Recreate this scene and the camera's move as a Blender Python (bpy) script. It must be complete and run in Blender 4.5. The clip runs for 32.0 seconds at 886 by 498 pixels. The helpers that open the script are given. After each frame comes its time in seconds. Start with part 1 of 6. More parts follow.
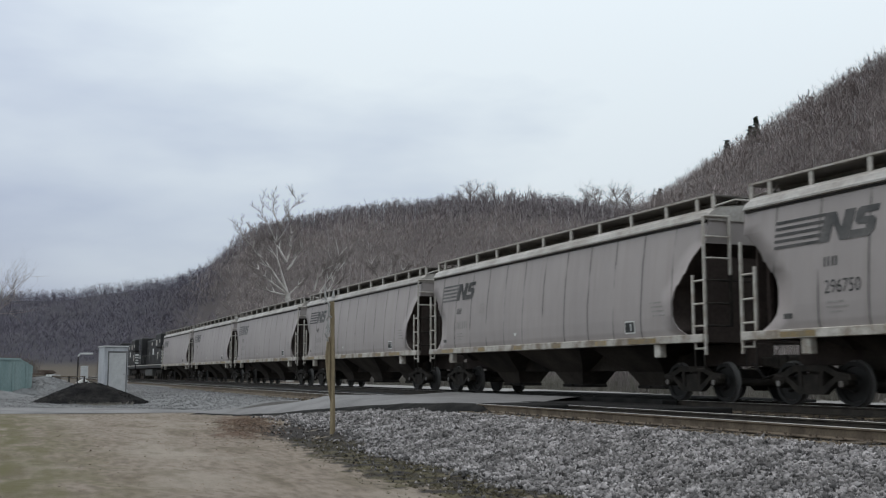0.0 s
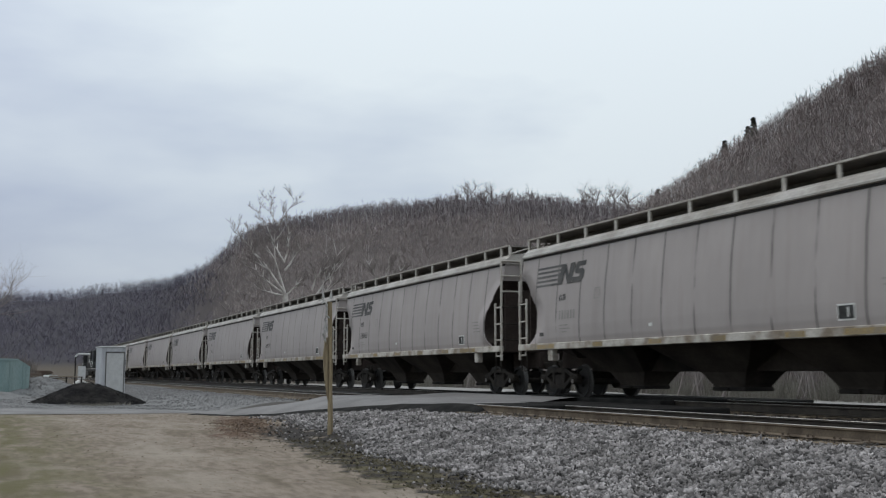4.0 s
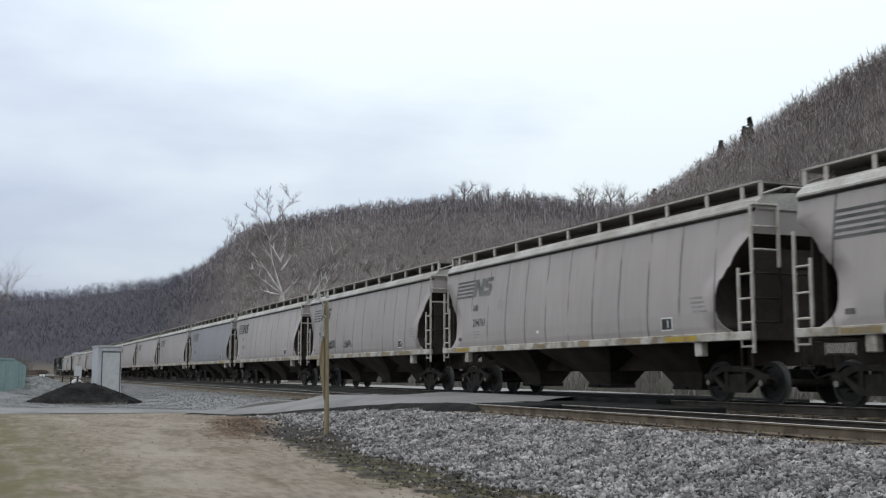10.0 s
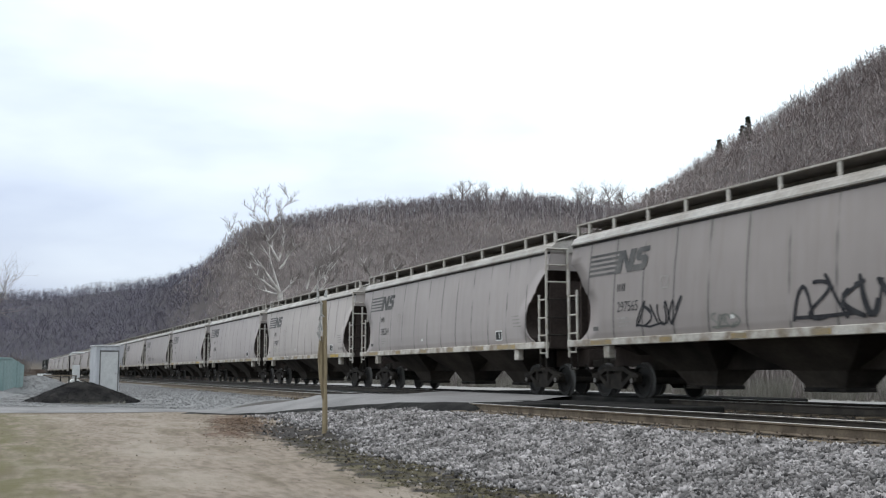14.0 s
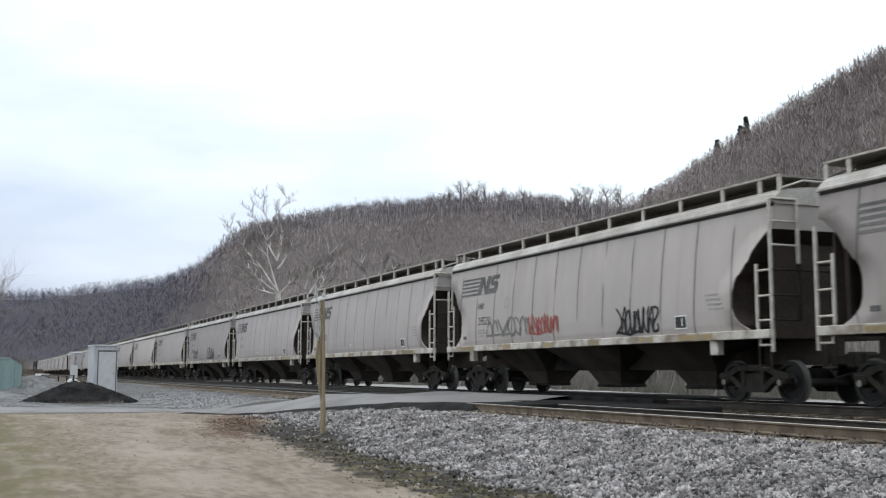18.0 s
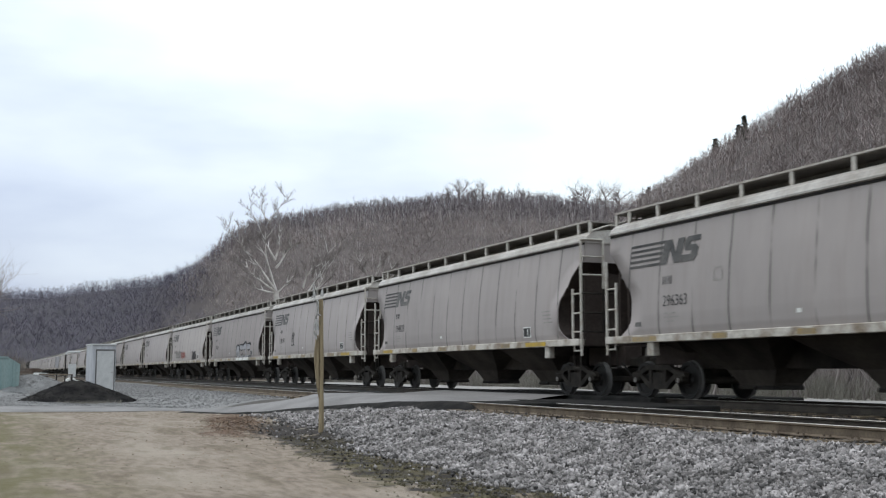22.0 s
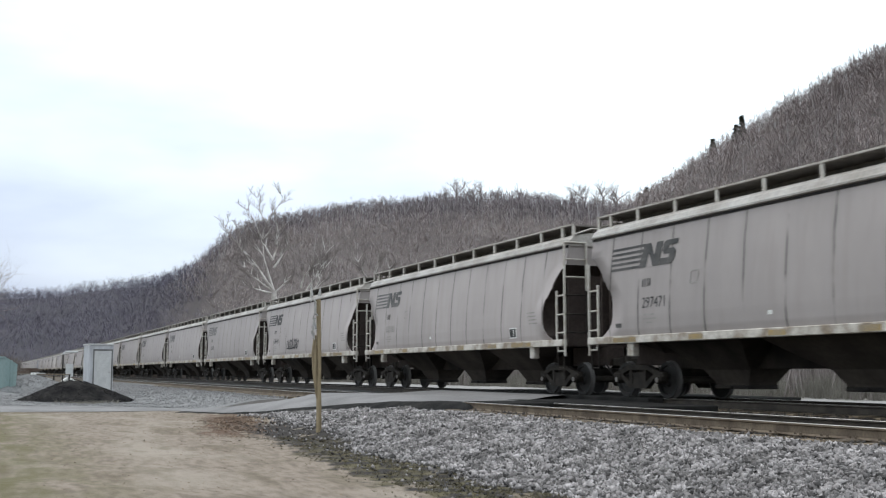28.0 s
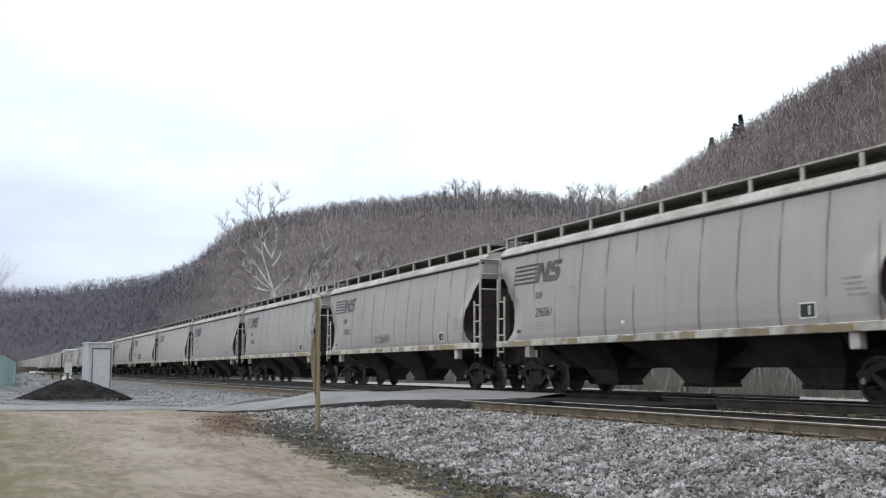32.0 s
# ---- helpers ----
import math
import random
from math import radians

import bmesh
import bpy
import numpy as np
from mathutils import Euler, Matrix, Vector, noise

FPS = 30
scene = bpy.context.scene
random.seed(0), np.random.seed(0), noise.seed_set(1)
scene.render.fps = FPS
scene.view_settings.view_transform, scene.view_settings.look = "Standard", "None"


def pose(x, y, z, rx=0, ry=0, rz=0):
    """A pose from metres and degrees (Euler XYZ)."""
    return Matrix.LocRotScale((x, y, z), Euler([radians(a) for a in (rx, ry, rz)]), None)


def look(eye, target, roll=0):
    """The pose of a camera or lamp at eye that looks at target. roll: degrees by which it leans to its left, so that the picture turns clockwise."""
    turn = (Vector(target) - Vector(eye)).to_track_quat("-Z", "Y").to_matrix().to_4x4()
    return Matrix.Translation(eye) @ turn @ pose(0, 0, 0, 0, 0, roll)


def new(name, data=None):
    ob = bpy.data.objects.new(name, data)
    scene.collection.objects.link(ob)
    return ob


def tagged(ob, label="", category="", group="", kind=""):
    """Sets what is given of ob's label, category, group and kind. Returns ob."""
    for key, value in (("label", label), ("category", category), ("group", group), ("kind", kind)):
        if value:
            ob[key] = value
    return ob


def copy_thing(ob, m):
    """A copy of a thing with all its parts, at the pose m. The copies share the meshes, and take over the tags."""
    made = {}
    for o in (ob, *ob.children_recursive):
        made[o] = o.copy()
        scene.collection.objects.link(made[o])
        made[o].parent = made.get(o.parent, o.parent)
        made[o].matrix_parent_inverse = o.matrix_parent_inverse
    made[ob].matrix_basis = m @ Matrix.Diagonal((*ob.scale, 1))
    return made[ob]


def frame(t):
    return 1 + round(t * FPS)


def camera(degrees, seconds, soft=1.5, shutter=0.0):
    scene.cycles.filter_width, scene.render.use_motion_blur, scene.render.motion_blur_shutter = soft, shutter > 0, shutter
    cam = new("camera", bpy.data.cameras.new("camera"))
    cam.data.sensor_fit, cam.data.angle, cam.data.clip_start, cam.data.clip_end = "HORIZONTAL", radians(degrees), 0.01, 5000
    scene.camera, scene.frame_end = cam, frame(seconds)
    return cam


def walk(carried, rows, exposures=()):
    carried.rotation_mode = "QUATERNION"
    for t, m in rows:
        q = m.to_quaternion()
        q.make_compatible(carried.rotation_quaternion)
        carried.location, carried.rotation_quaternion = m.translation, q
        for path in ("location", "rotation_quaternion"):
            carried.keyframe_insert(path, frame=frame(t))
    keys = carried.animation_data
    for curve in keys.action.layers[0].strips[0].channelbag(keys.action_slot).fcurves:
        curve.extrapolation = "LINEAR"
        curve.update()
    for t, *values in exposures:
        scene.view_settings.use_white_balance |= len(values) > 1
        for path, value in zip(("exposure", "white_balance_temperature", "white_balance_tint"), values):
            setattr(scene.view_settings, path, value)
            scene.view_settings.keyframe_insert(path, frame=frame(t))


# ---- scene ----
# ---- camera ----
FOV, YAW, PITCH = 44.0, 22.04, 6.474
EYE = (0.0, 0.0, 1.45)
cam = camera(FOV, 32.0, soft=1.2, shutter=0.15)
# slow drift of the hand-held camera: seconds, yaw and pitch away from the mean
DRIFT = [(0, -0.270, 0.006), (0.5, -0.240, 0.040), (1, -0.215, 0.040), (2, -0.190, 0.040), (3, -0.175, 0.037), (3.5, -0.165, 0.035),
         (5.5, -0.095, 0.004), (6, -0.085, 0.0), (7, -0.055, 0.0), (8, -0.040, 0.0), (9, 0.0, 0.0), (10, 0.035, 0.0), (11, 0.045, 0.0),
         (12, 0.085, -0.004), (13, 0.095, -0.020), (14, 0.125, -0.036), (14.5, 0.132, -0.036), (16.5, 0.180, -0.030), (17, 0.190, -0.018),
         (18, 0.225, -0.040), (19, 0.245, -0.042), (20, 0.275, -0.045), (21, 0.290, -0.080), (22, 0.312, -0.088), (23, 0.330, -0.090),
         (24, 0.348, -0.090), (25, 0.358, -0.090), (25.5, 0.380, -0.092), (27.5, 0.410, -0.092), (28, 0.435, -0.092), (29, 0.450, -0.095),
         (30, 0.460, -0.115), (31, 0.485, -0.135), (31.5, 0.480, -0.140), (32, 0.495, -0.165)]
walk(cam, [(t, pose(*EYE, 90 + PITCH + p, 0, -(YAW + y))) for t, y, p in DRIFT],
     exposures=[(0, -0.60), (1, -0.64), (3, -0.64), (5.5, -0.62), (6, -0.55), (7, -0.33), (8, 0.0), (9, -0.03), (10, -0.35), (10.5, -0.31), (11, -0.11), (12, 0.0), (13, 0.05),
                (14, -0.06), (14.5, -0.13), (16.5, -0.33), (17, -0.30), (18, 0.0), (19, 0.0), (21, 0.0), (22, -0.12), (23, 0.01), (25, 0.01), (28, 0.04), (32, 0.05)])

# ---- world and sun ----
world = bpy.data.worlds.new("overcast_sky")
scene.world = world
world.use_nodes = True
wn, wl = world.node_tree.nodes, world.node_tree.links
wn.clear()
w_out, w_bg = wn.new("ShaderNodeOutputWorld"), wn.new("ShaderNodeBackground")
w_sky = wn.new("ShaderNodeTexSky")
w_sky.sky_type, w_sky.sun_disc = "NISHITA", False
w_sky.sun_elevation, w_sky.sun_rotation = radians(38), radians(-20)
w_sky.dust_density, w_sky.air_density = 2.0, 1.0
w_tc, w_map = wn.new("ShaderNodeTexCoord"), wn.new("ShaderNodeMapping")
w_map.inputs["Scale"].default_value = (1.6, 1.6, 5.0)
w_map.inputs["Location"].default_value = (0.35, 0.0, 0.2)
w_noise = wn.new("ShaderNodeTexNoise")
w_noise.inputs["Scale"].default_value, w_noise.inputs["Detail"].default_value, w_noise.inputs["Roughness"].default_value = 1.5, 5.0, 0.5
w_ramp = wn.new("ShaderNodeValToRGB")
w_ramp.color_ramp.elements[0].position, w_ramp.color_ramp.elements[1].position = 0.58, 1.05
w_ramp.color_ramp.elements[0].color, w_ramp.color_ramp.elements[1].color = (0.05, 0.05, 0.05, 1), (1, 1, 1, 1)
w_cloud = wn.new("ShaderNodeMix")
w_cloud.data_type = "RGBA"
w_cloud.inputs[7].default_value = (9.9, 10.95, 11.7, 1)
wl.new(w_tc.outputs["Generated"], w_map.inputs["Vector"])
wl.new(w_map.outputs["Vector"], w_noise.inputs["Vector"])
# the clouds thin out low in the north, where paler blue shows
w_sep = wn.new("ShaderNodeSeparateXYZ")
wl.new(w_tc.outputs["Generated"], w_sep.inputs["Vector"])


def w_calc(op, a, b, c=0.0):
    q = wn.new("ShaderNodeMath")
    q.operation = op
    for k, v in enumerate((a, b, c)):
        if isinstance(v, (int, float)):
            q.inputs[k].default_value = v
        else:
            wl.new(v, q.inputs[k])
    return q.outputs[0]


w_side = w_calc("ABSOLUTE", w_calc("ADD", w_sep.outputs["X"], 0.12), 0.0)
w_fac = w_calc("MULTIPLY_ADD", w_side, 0.75, w_noise.outputs["Fac"])
w_fac = w_calc("MULTIPLY_ADD", w_sep.outputs["Z"], 0.5, w_fac)
w_fac = w_calc("MULTIPLY_ADD", w_sep.outputs["Y"], -0.3, w_calc("ADD", w_fac, 0.3))
wl.new(w_fac, w_ramp.inputs["Fac"])
wl.new(w_ramp.outputs["Color"], w_cloud.inputs[0])
w_thin = wn.new("ShaderNodeMix")
w_thin.data_type = "RGBA"
w_thin.inputs[0].default_value = 0.8
w_thin.inputs[7].default_value = (4.8, 5.9, 8.3, 1)
wl.new(w_sky.outputs["Color"], w_thin.inputs[6])
wl.new(w_thin.outputs[2], w_cloud.inputs[6])
# an overcast sky brightens towards the zenith
w_rise, w_up = wn.new("ShaderNodeMath"), wn.new("ShaderNodeMix")
w_rise.operation = "MULTIPLY_ADD"
w_rise.inputs[1].default_value, w_rise.inputs[2].default_value = 0.85, 0.90
w_up.data_type, w_up.blend_type = "RGBA", "MULTIPLY"
w_up.inputs[0].default_value = 1.0
wl.new(w_sep.outputs["Z"], w_rise.inputs[0])
wl.new(w_rise.outputs[0], w_up.inputs[7])
wl.new(w_cloud.outputs[2], w_up.inputs[6])
wl.new(w_up.outputs[2], w_bg.inputs["Color"])
w_bg.inputs["Strength"].default_value = 0.105
wl.new(w_bg.outputs["Background"], w_out.inputs["Surface"])

sun = new("sun", bpy.data.lights.new("sun", "SUN"))
sun.data.energy, sun.data.angle, sun.data.color = 1.0, radians(25), (1.0, 0.88, 0.80)
sun.matrix_world = look((-10, 35, 60), (0, 0, 0))


# ---- materials ----
def material(name, base, rough=0.7, metal=0.0, second=None, scale=3.0, amount=0.5, grain=40.0, bump=0.15, depth=0.01,
             tint=0.0, coords="Object", stretch=(1, 1, 1), island=0.0, fleck=0.6):
    """A surface with stains at one scale and grain and relief at another."""
    m = bpy.data.materials.new(name)
    m.use_nodes = True
    n, l = m.node_tree.nodes, m.node_tree.links
    b = n["Principled BSDF"]
    b.inputs["Roughness"].default_value, b.inputs["Metallic"].default_value = rough, metal
    b.inputs["Specular IOR Level"].default_value = 0.3
    tc, mp = n.new("ShaderNodeTexCoord"), n.new("ShaderNodeMapping")
    mp.inputs["Scale"].default_value = stretch
    l.new(tc.outputs[coords], mp.inputs["Vector"])
    big, small = n.new("ShaderNodeTexNoise"), n.new("ShaderNodeTexNoise")
    big.inputs["Scale"].default_value, big.inputs["Detail"].default_value = scale, 6
    small.inputs["Scale"].default_value, small.inputs["Detail"].default_value = grain, 3
    l.new(mp.outputs["Vector"], big.inputs["Vector"])
    l.new(mp.outputs["Vector"], small.inputs["Vector"])
    ramp = n.new("ShaderNodeValToRGB")
    ramp.color_ramp.elements[0].position, ramp.color_ramp.elements[1].position = 0.38, 0.66
    ramp.color_ramp.elements[0].color = (*base, 1)
    sec = second or tuple(c * 0.7 for c in base)
    ramp.color_ramp.elements[1].color = (*[a + (c - a) * min(1, amount * 2) for a, c in zip(base, sec)], 1)
    l.new(big.outputs["Fac"], ramp.inputs["Fac"])
    mix = n.new("ShaderNodeMix")
    mix.data_type, mix.blend_type = "RGBA", "MULTIPLY"
    mix.inputs[0].default_value = fleck
    gr = n.new("ShaderNodeValToRGB")
    gr.color_ramp.elements[0].position, gr.color_ramp.elements[1].position = 0.25, 0.65
    gr.color_ramp.elements[0].color, gr.color_ramp.elements[1].color = (0.62, 0.62, 0.62, 1), (1.1, 1.1, 1.1, 1)
    l.new(small.outputs["Fac"], gr.inputs["Fac"])
    l.new(ramp.outputs["Color"], mix.inputs[6])
    l.new(gr.outputs["Color"], mix.inputs[7])
    col = mix.outputs[2]
    if tint or island:
        hsv = n.new("ShaderNodeHueSaturation")
        mr = n.new("ShaderNodeMapRange")
        amt = tint or island
        mr.inputs["To Min"].default_value, mr.inputs["To Max"].default_value = 1 - amt, 1 + amt
        if island:
            l.new(n.new("ShaderNodeNewGeometry").outputs["Random Per Island"], mr.inputs["Value"])
        else:
            l.new(n.new("ShaderNodeObjectInfo").outputs["Random"], mr.inputs["Value"])
        l.new(mr.outputs["Result"], hsv.inputs["Value"])
        l.new(col, hsv.inputs["Color"])
        col = hsv.outputs["Color"]
    l.new(col, b.inputs["Base Color"])
    if bump:
        bp = n.new("ShaderNodeBump")
        bp.inputs["Strength"].default_value, bp.inputs["Distance"].default_value = bump, depth
        l.new(small.outputs["Fac"], bp.inputs["Height"])
        l.new(bp.outputs["Normal"], b.inputs["Normal"])
    return m


def wheel_steel(name, base, rim):
    """Dull wheel plate; rim kept bright by brake shoes and rail, its highlight painted paler."""
    m = material(name, base, 0.6, 0.0, tuple(c * 0.5 for c in base), 3, 0.5, 20, 0.05)
    n, l = m.node_tree.nodes, m.node_tree.links
    b = n["Principled BSDF"]
    src = b.inputs["Base Color"].links[0].from_socket
    tc, flat, ln = n.new("ShaderNodeTexCoord"), n.new("ShaderNodeMapping"), n.new("ShaderNodeVectorMath")
    flat.inputs["Scale"].default_value = (0, 1, 1)
    ln.operation = "LENGTH"
    l.new(tc.outputs["Object"], flat.inputs["Vector"])
    l.new(flat.outputs["Vector"], ln.inputs[0])
    edge = n.new("ShaderNodeMapRange")
    edge.inputs["From Min"].default_value, edge.inputs["From Max"].default_value = 0.4165, 0.4195
    l.new(ln.outputs["Value"], edge.inputs["Value"])
    mix = n.new("ShaderNodeMix")
    mix.data_type = "RGBA"
    mix.inputs[7].default_value = (*rim, 1)
    l.new(edge.outputs["Result"], mix.inputs[0])
    l.new(src, mix.inputs[6])
    l.new(mix.outputs[2], b.inputs["Base Color"])
    return m


def car_paint(name, base, streak=0.95):
    """Weathered hopper paint: run-down streaks at the weld seams, faint grime towards random patches."""
    m = material(name, base, 0.55, 0.0, tuple(c * 0.82 for c in base), 0.35, 0.35, 1.6, 0.0, 0.01, tint=0.08, stretch=(1, 1, 0.5), fleck=0.2)
    n, l = m.node_tree.nodes, m.node_tree.links
    b = n["Principled BSDF"]
    src = b.inputs["Base Color"].links[0].from_socket
    tc, sep = n.new("ShaderNodeTexCoord"), n.new("ShaderNodeSeparateXYZ")
    l.new(tc.outputs["Object"], sep.inputs["Vector"])

    def calc(op, a, c=None, clamp=False):
        q = n.new("ShaderNodeMath")
        q.operation, q.use_clamp = op, clamp
        for i, v in enumerate((a, c)):
            if v is None:
                continue
            if isinstance(v, (int, float)):
                q.inputs[i].default_value = v
            else:
                l.new(v, q.inputs[i])
        return q.outputs[0]
    # distance from the nearest seam, one every 1.28 m
    wob = n.new("ShaderNodeTexNoise")
    wob.inputs["Scale"].default_value = 1.4
    l.new(tc.outputs["Object"], wob.inputs["Vector"])
    y = calc("ADD", calc("ADD", sep.outputs["Y"], -0.755), calc("MULTIPLY", wob.outputs["Fac"], 0.06))
    saw = calc("PINGPONG", y, 0.64)
    line = calc("SUBTRACT", 1.0, calc("DIVIDE", saw, 0.036), True)
    soft = calc("SUBTRACT", 1.0, calc("DIVIDE", saw, 0.16), True)
    inf = n.new("ShaderNodeObjectInfo")
    shift = n.new("ShaderNodeVectorMath")
    shift.operation = "ADD"
    l.new(tc.outputs["Object"], shift.inputs[0])
    l.new(calc("MULTIPLY", inf.outputs["Random"], 60.0), shift.inputs[1])
    mask, mp = n.new("ShaderNodeTexNoise"), n.new("ShaderNodeMapping")
    mp.inputs["Scale"].default_value = (0.3, 1.5, 0.75)
    mask.inputs["Scale"].default_value, mask.inputs["Detail"].default_value = 1.3, 3
    l.new(shift.outputs[0], mp.inputs["Vector"])
    l.new(mp.outputs["Vector"], mask.inputs["Vector"])
    fac = calc("MULTIPLY", calc("SUBTRACT", mask.outputs["Fac"], 0.36), 7.0, True)
    amt = calc("MULTIPLY", calc("ADD", calc("MULTIPLY", line, streak), calc("MULTIPLY", soft, 0.12)), fac, True)
    mix = n.new("ShaderNodeMix")
    mix.data_type = "RGBA"
    mix.inputs[7].default_value = (0.050, 0.047, 0.045, 1)
    l.new(amt, mix.inputs[0])
    # thin rain runs down the sheet between the seams
    runs, rmp = n.new("ShaderNodeTexNoise"), n.new("ShaderNodeMapping")
    rmp.inputs["Scale"].default_value = (0.5, 2.6, 0.30)
    runs.inputs["Scale"].default_value, runs.inputs["Detail"].default_value = 1.6, 4
    l.new(shift.outputs[0], rmp.inputs["Vector"])
    l.new(rmp.outputs["Vector"], runs.inputs["Vector"])
    wash = n.new("ShaderNodeMix")
    wash.data_type, wash.blend_type = "RGBA", "MULTIPLY"
    wash.inputs[7].default_value = (0.93, 0.92, 0.91, 1)
    l.new(calc("MULTIPLY", calc("SUBTRACT", runs.outputs["Fac"], 0.50), 4.5, True), wash.inputs[0])
    l.new(src, wash.inputs[6])
    l.new(wash.outputs[2], mix.inputs[6])
    l.new(mix.outputs[2], b.inputs["Base Color"])
    return m


M_CAR = car_paint("hopper_grey_paint", (0.336, 0.303, 0.294))
M_CAR_PALE = car_paint("washed_hopper_grey_paint", (0.390, 0.352, 0.334))
M_CAR_MID = car_paint("dusty_hopper_grey_paint", (0.266, 0.236, 0.226))
M_CAR_DARK = car_paint("hopper_dark_grey_paint", (0.225, 0.222, 0.235), 0.3)
M_ROOF = material("hopper_roof_paint", (0.40, 0.38, 0.36), 0.5, 0, (0.2584, 0.238, 0.212), 0.9, 0.5, 12, 0.05, tint=0.08)
M_SILL = material("hopper_sill_paint", (0.50, 0.47, 0.43), 0.55, 0, (0.204, 0.1632, 0.1224), 2.5, 0.5, 25, 0.05, tint=0.1)
M_LADDER = material("ladder_paint", (0.47, 0.445, 0.41), 0.5, 0, (0.34, 0.30, 0.26), 5, 0.5, 40, 0.03)
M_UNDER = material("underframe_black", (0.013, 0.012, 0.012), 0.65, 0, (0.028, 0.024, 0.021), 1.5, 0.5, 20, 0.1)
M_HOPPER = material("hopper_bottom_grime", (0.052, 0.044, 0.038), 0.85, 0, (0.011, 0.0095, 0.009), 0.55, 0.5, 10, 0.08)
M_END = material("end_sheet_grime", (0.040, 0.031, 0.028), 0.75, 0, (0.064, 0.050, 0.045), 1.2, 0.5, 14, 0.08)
M_STEEL = material("worn_steel", (0.30, 0.29, 0.28), 0.3, 0.9, (0.22, 0.2, 0.19), 6, 0.5, 50, 0.03)
M_TRUCK = material("truck_casting", (0.019, 0.0165, 0.015), 0.75, 0.0, (0.038, 0.033, 0.028), 3, 0.5, 30, 0.15)
M_WHEEL = wheel_steel("wheel_steel", (0.009, 0.008, 0.0075), (0.085, 0.082, 0.08))
M_MARK = material("faded_black_marking", (0.070, 0.070, 0.071), 0.6, 0, (0.150, 0.143, 0.138), 1.1, 0.5, 14, 0.0, tint=0.4)
M_TEXT = material("black_lettering", (0.0374, 0.0374, 0.0374), 0.6, 0, (0.0748, 0.0748, 0.0748), 4, 0.5, 30, 0.0)
M_FAINT = material("faint_stencil", (0.245, 0.228, 0.218), 0.6, 0, (0.31, 0.29, 0.275), 5, 0.5, 60, 0.0)
M_YELLOW = material("reflective_yellow", (0.4216, 0.2856, 0.0272), 0.45, 0, (0.2856, 0.1904, 0.0544), 4, 0.5, 30, 0.0, tint=0.15)
M_ORANGE = material("dirty_reflective_strip", (0.2856, 0.204, 0.0884), 0.5, 0, (0.2312, 0.1904, 0.136), 4, 0.5, 30, 0.0, tint=0.2)
M_WHITE = material("white_plate", (0.72, 0.72, 0.70), 0.5, 0, (0.6, 0.6, 0.58), 6, 0.4, 40, 0.0)
M_SPRAY_BLACK = material("black_spray_paint", (0.0204, 0.0204, 0.0238), 0.5, 0, (0.0408, 0.0408, 0.0442), 5, 0.5, 40, 0.0)
M_SPRAY_WHITE = material("silver_spray_paint", (0.34, 0.34, 0.3536), 0.45, 0.1, (0.2856, 0.2856, 0.306), 3, 0.5, 40, 0.0)
M_SPRAY_RED = material("red_spray_paint", (0.2856, 0.034, 0.0272), 0.5, 0, (0.2584, 0.0952, 0.0748), 5, 0.5, 40, 0.0)
M_SPRAY_GREY = material("faded_spray_paint", (0.136, 0.1428, 0.1292), 0.5, 0, (0.204, 0.204, 0.1836), 5, 0.5, 40, 0.0)
M_WALK = material("dark_grating", (0.165, 0.152, 0.140), 0.75, 0.0, (0.23, 0.21, 0.19), 3, 0.5, 60, 0.1)
M_LOCO_GREY = material("grimy_locomotive_fittings", (0.10, 0.098, 0.094), 0.6, 0, (0.05, 0.048, 0.046), 2, 0.5, 20, 0.1)
M_LOCO = material("locomotive_black", (0.0135, 0.0129, 0.0132), 0.65, 0, (0.0238, 0.0238, 0.0252), 1.5, 0.5, 15, 0.03)
M_GLASS = material("dark_window_glass", (0.0136, 0.017, 0.0204), 0.08, 0.0, (0.0204, 0.0238, 0.0272), 3, 0.5, 10, 0.0)
M_RAIL = material("rail_side_rust", (0.150, 0.117, 0.084), 0.8, 0.0, (0.080, 0.060, 0.044), 3, 0.5, 30, 0.1)
M_RAIL_DARK = material("dark_rail_side", (0.045, 0.037, 0.030), 0.75, 0.0, (0.022, 0.018, 0.015), 3, 0.5, 30, 0.1)
M_RAILTOP = material("polished_rail_head", (0.56, 0.54, 0.52), 0.42, 1.0, (0.42, 0.40, 0.38), 3, 0.5, 30, 0.02)
M_TIE = material("creosote_tie", (0.155, 0.120, 0.084), 0.85, 0, (0.060, 0.045, 0.032), 4, 0.5, 35, 0.4, tint=0.3, stretch=(0.3, 3, 3))
M_STONE = material("limestone_ballast", (0.255, 0.239, 0.237), 0.9, 0, (0.098, 0.091, 0.089), 2.0, 0.5, 60, 0.3, island=0.8)
M_BANK = material("pale_bank_gravel", (0.216, 0.213, 0.214), 0.9, 0, (0.162, 0.159, 0.158), 1.0, 0.5, 60, 0.2, island=0.25)
M_STONE_TAN = material("rusty_tan_stone", (0.175, 0.136, 0.094), 0.9, 0, (0.085, 0.064, 0.044), 2.0, 0.5, 60, 0.3, island=0.5)
M_STONE_DIRTY = material("dark_track_stone", (0.052, 0.045, 0.039), 0.9, 0, (0.030, 0.026, 0.023), 2.0, 0.5, 60, 0.3, island=0.5)
M_CINDER = material("black_cinder_lumps", (0.014, 0.013, 0.014), 0.9, 0, (0.03, 0.028, 0.028), 2.0, 0.5, 40, 0.3, island=0.6)
M_ASPHALT = material("worn_asphalt", (0.205, 0.199, 0.198), 0.9, 0, (0.145, 0.141, 0.140), 0.6, 0.5, 50, 0.3, coords="Object")
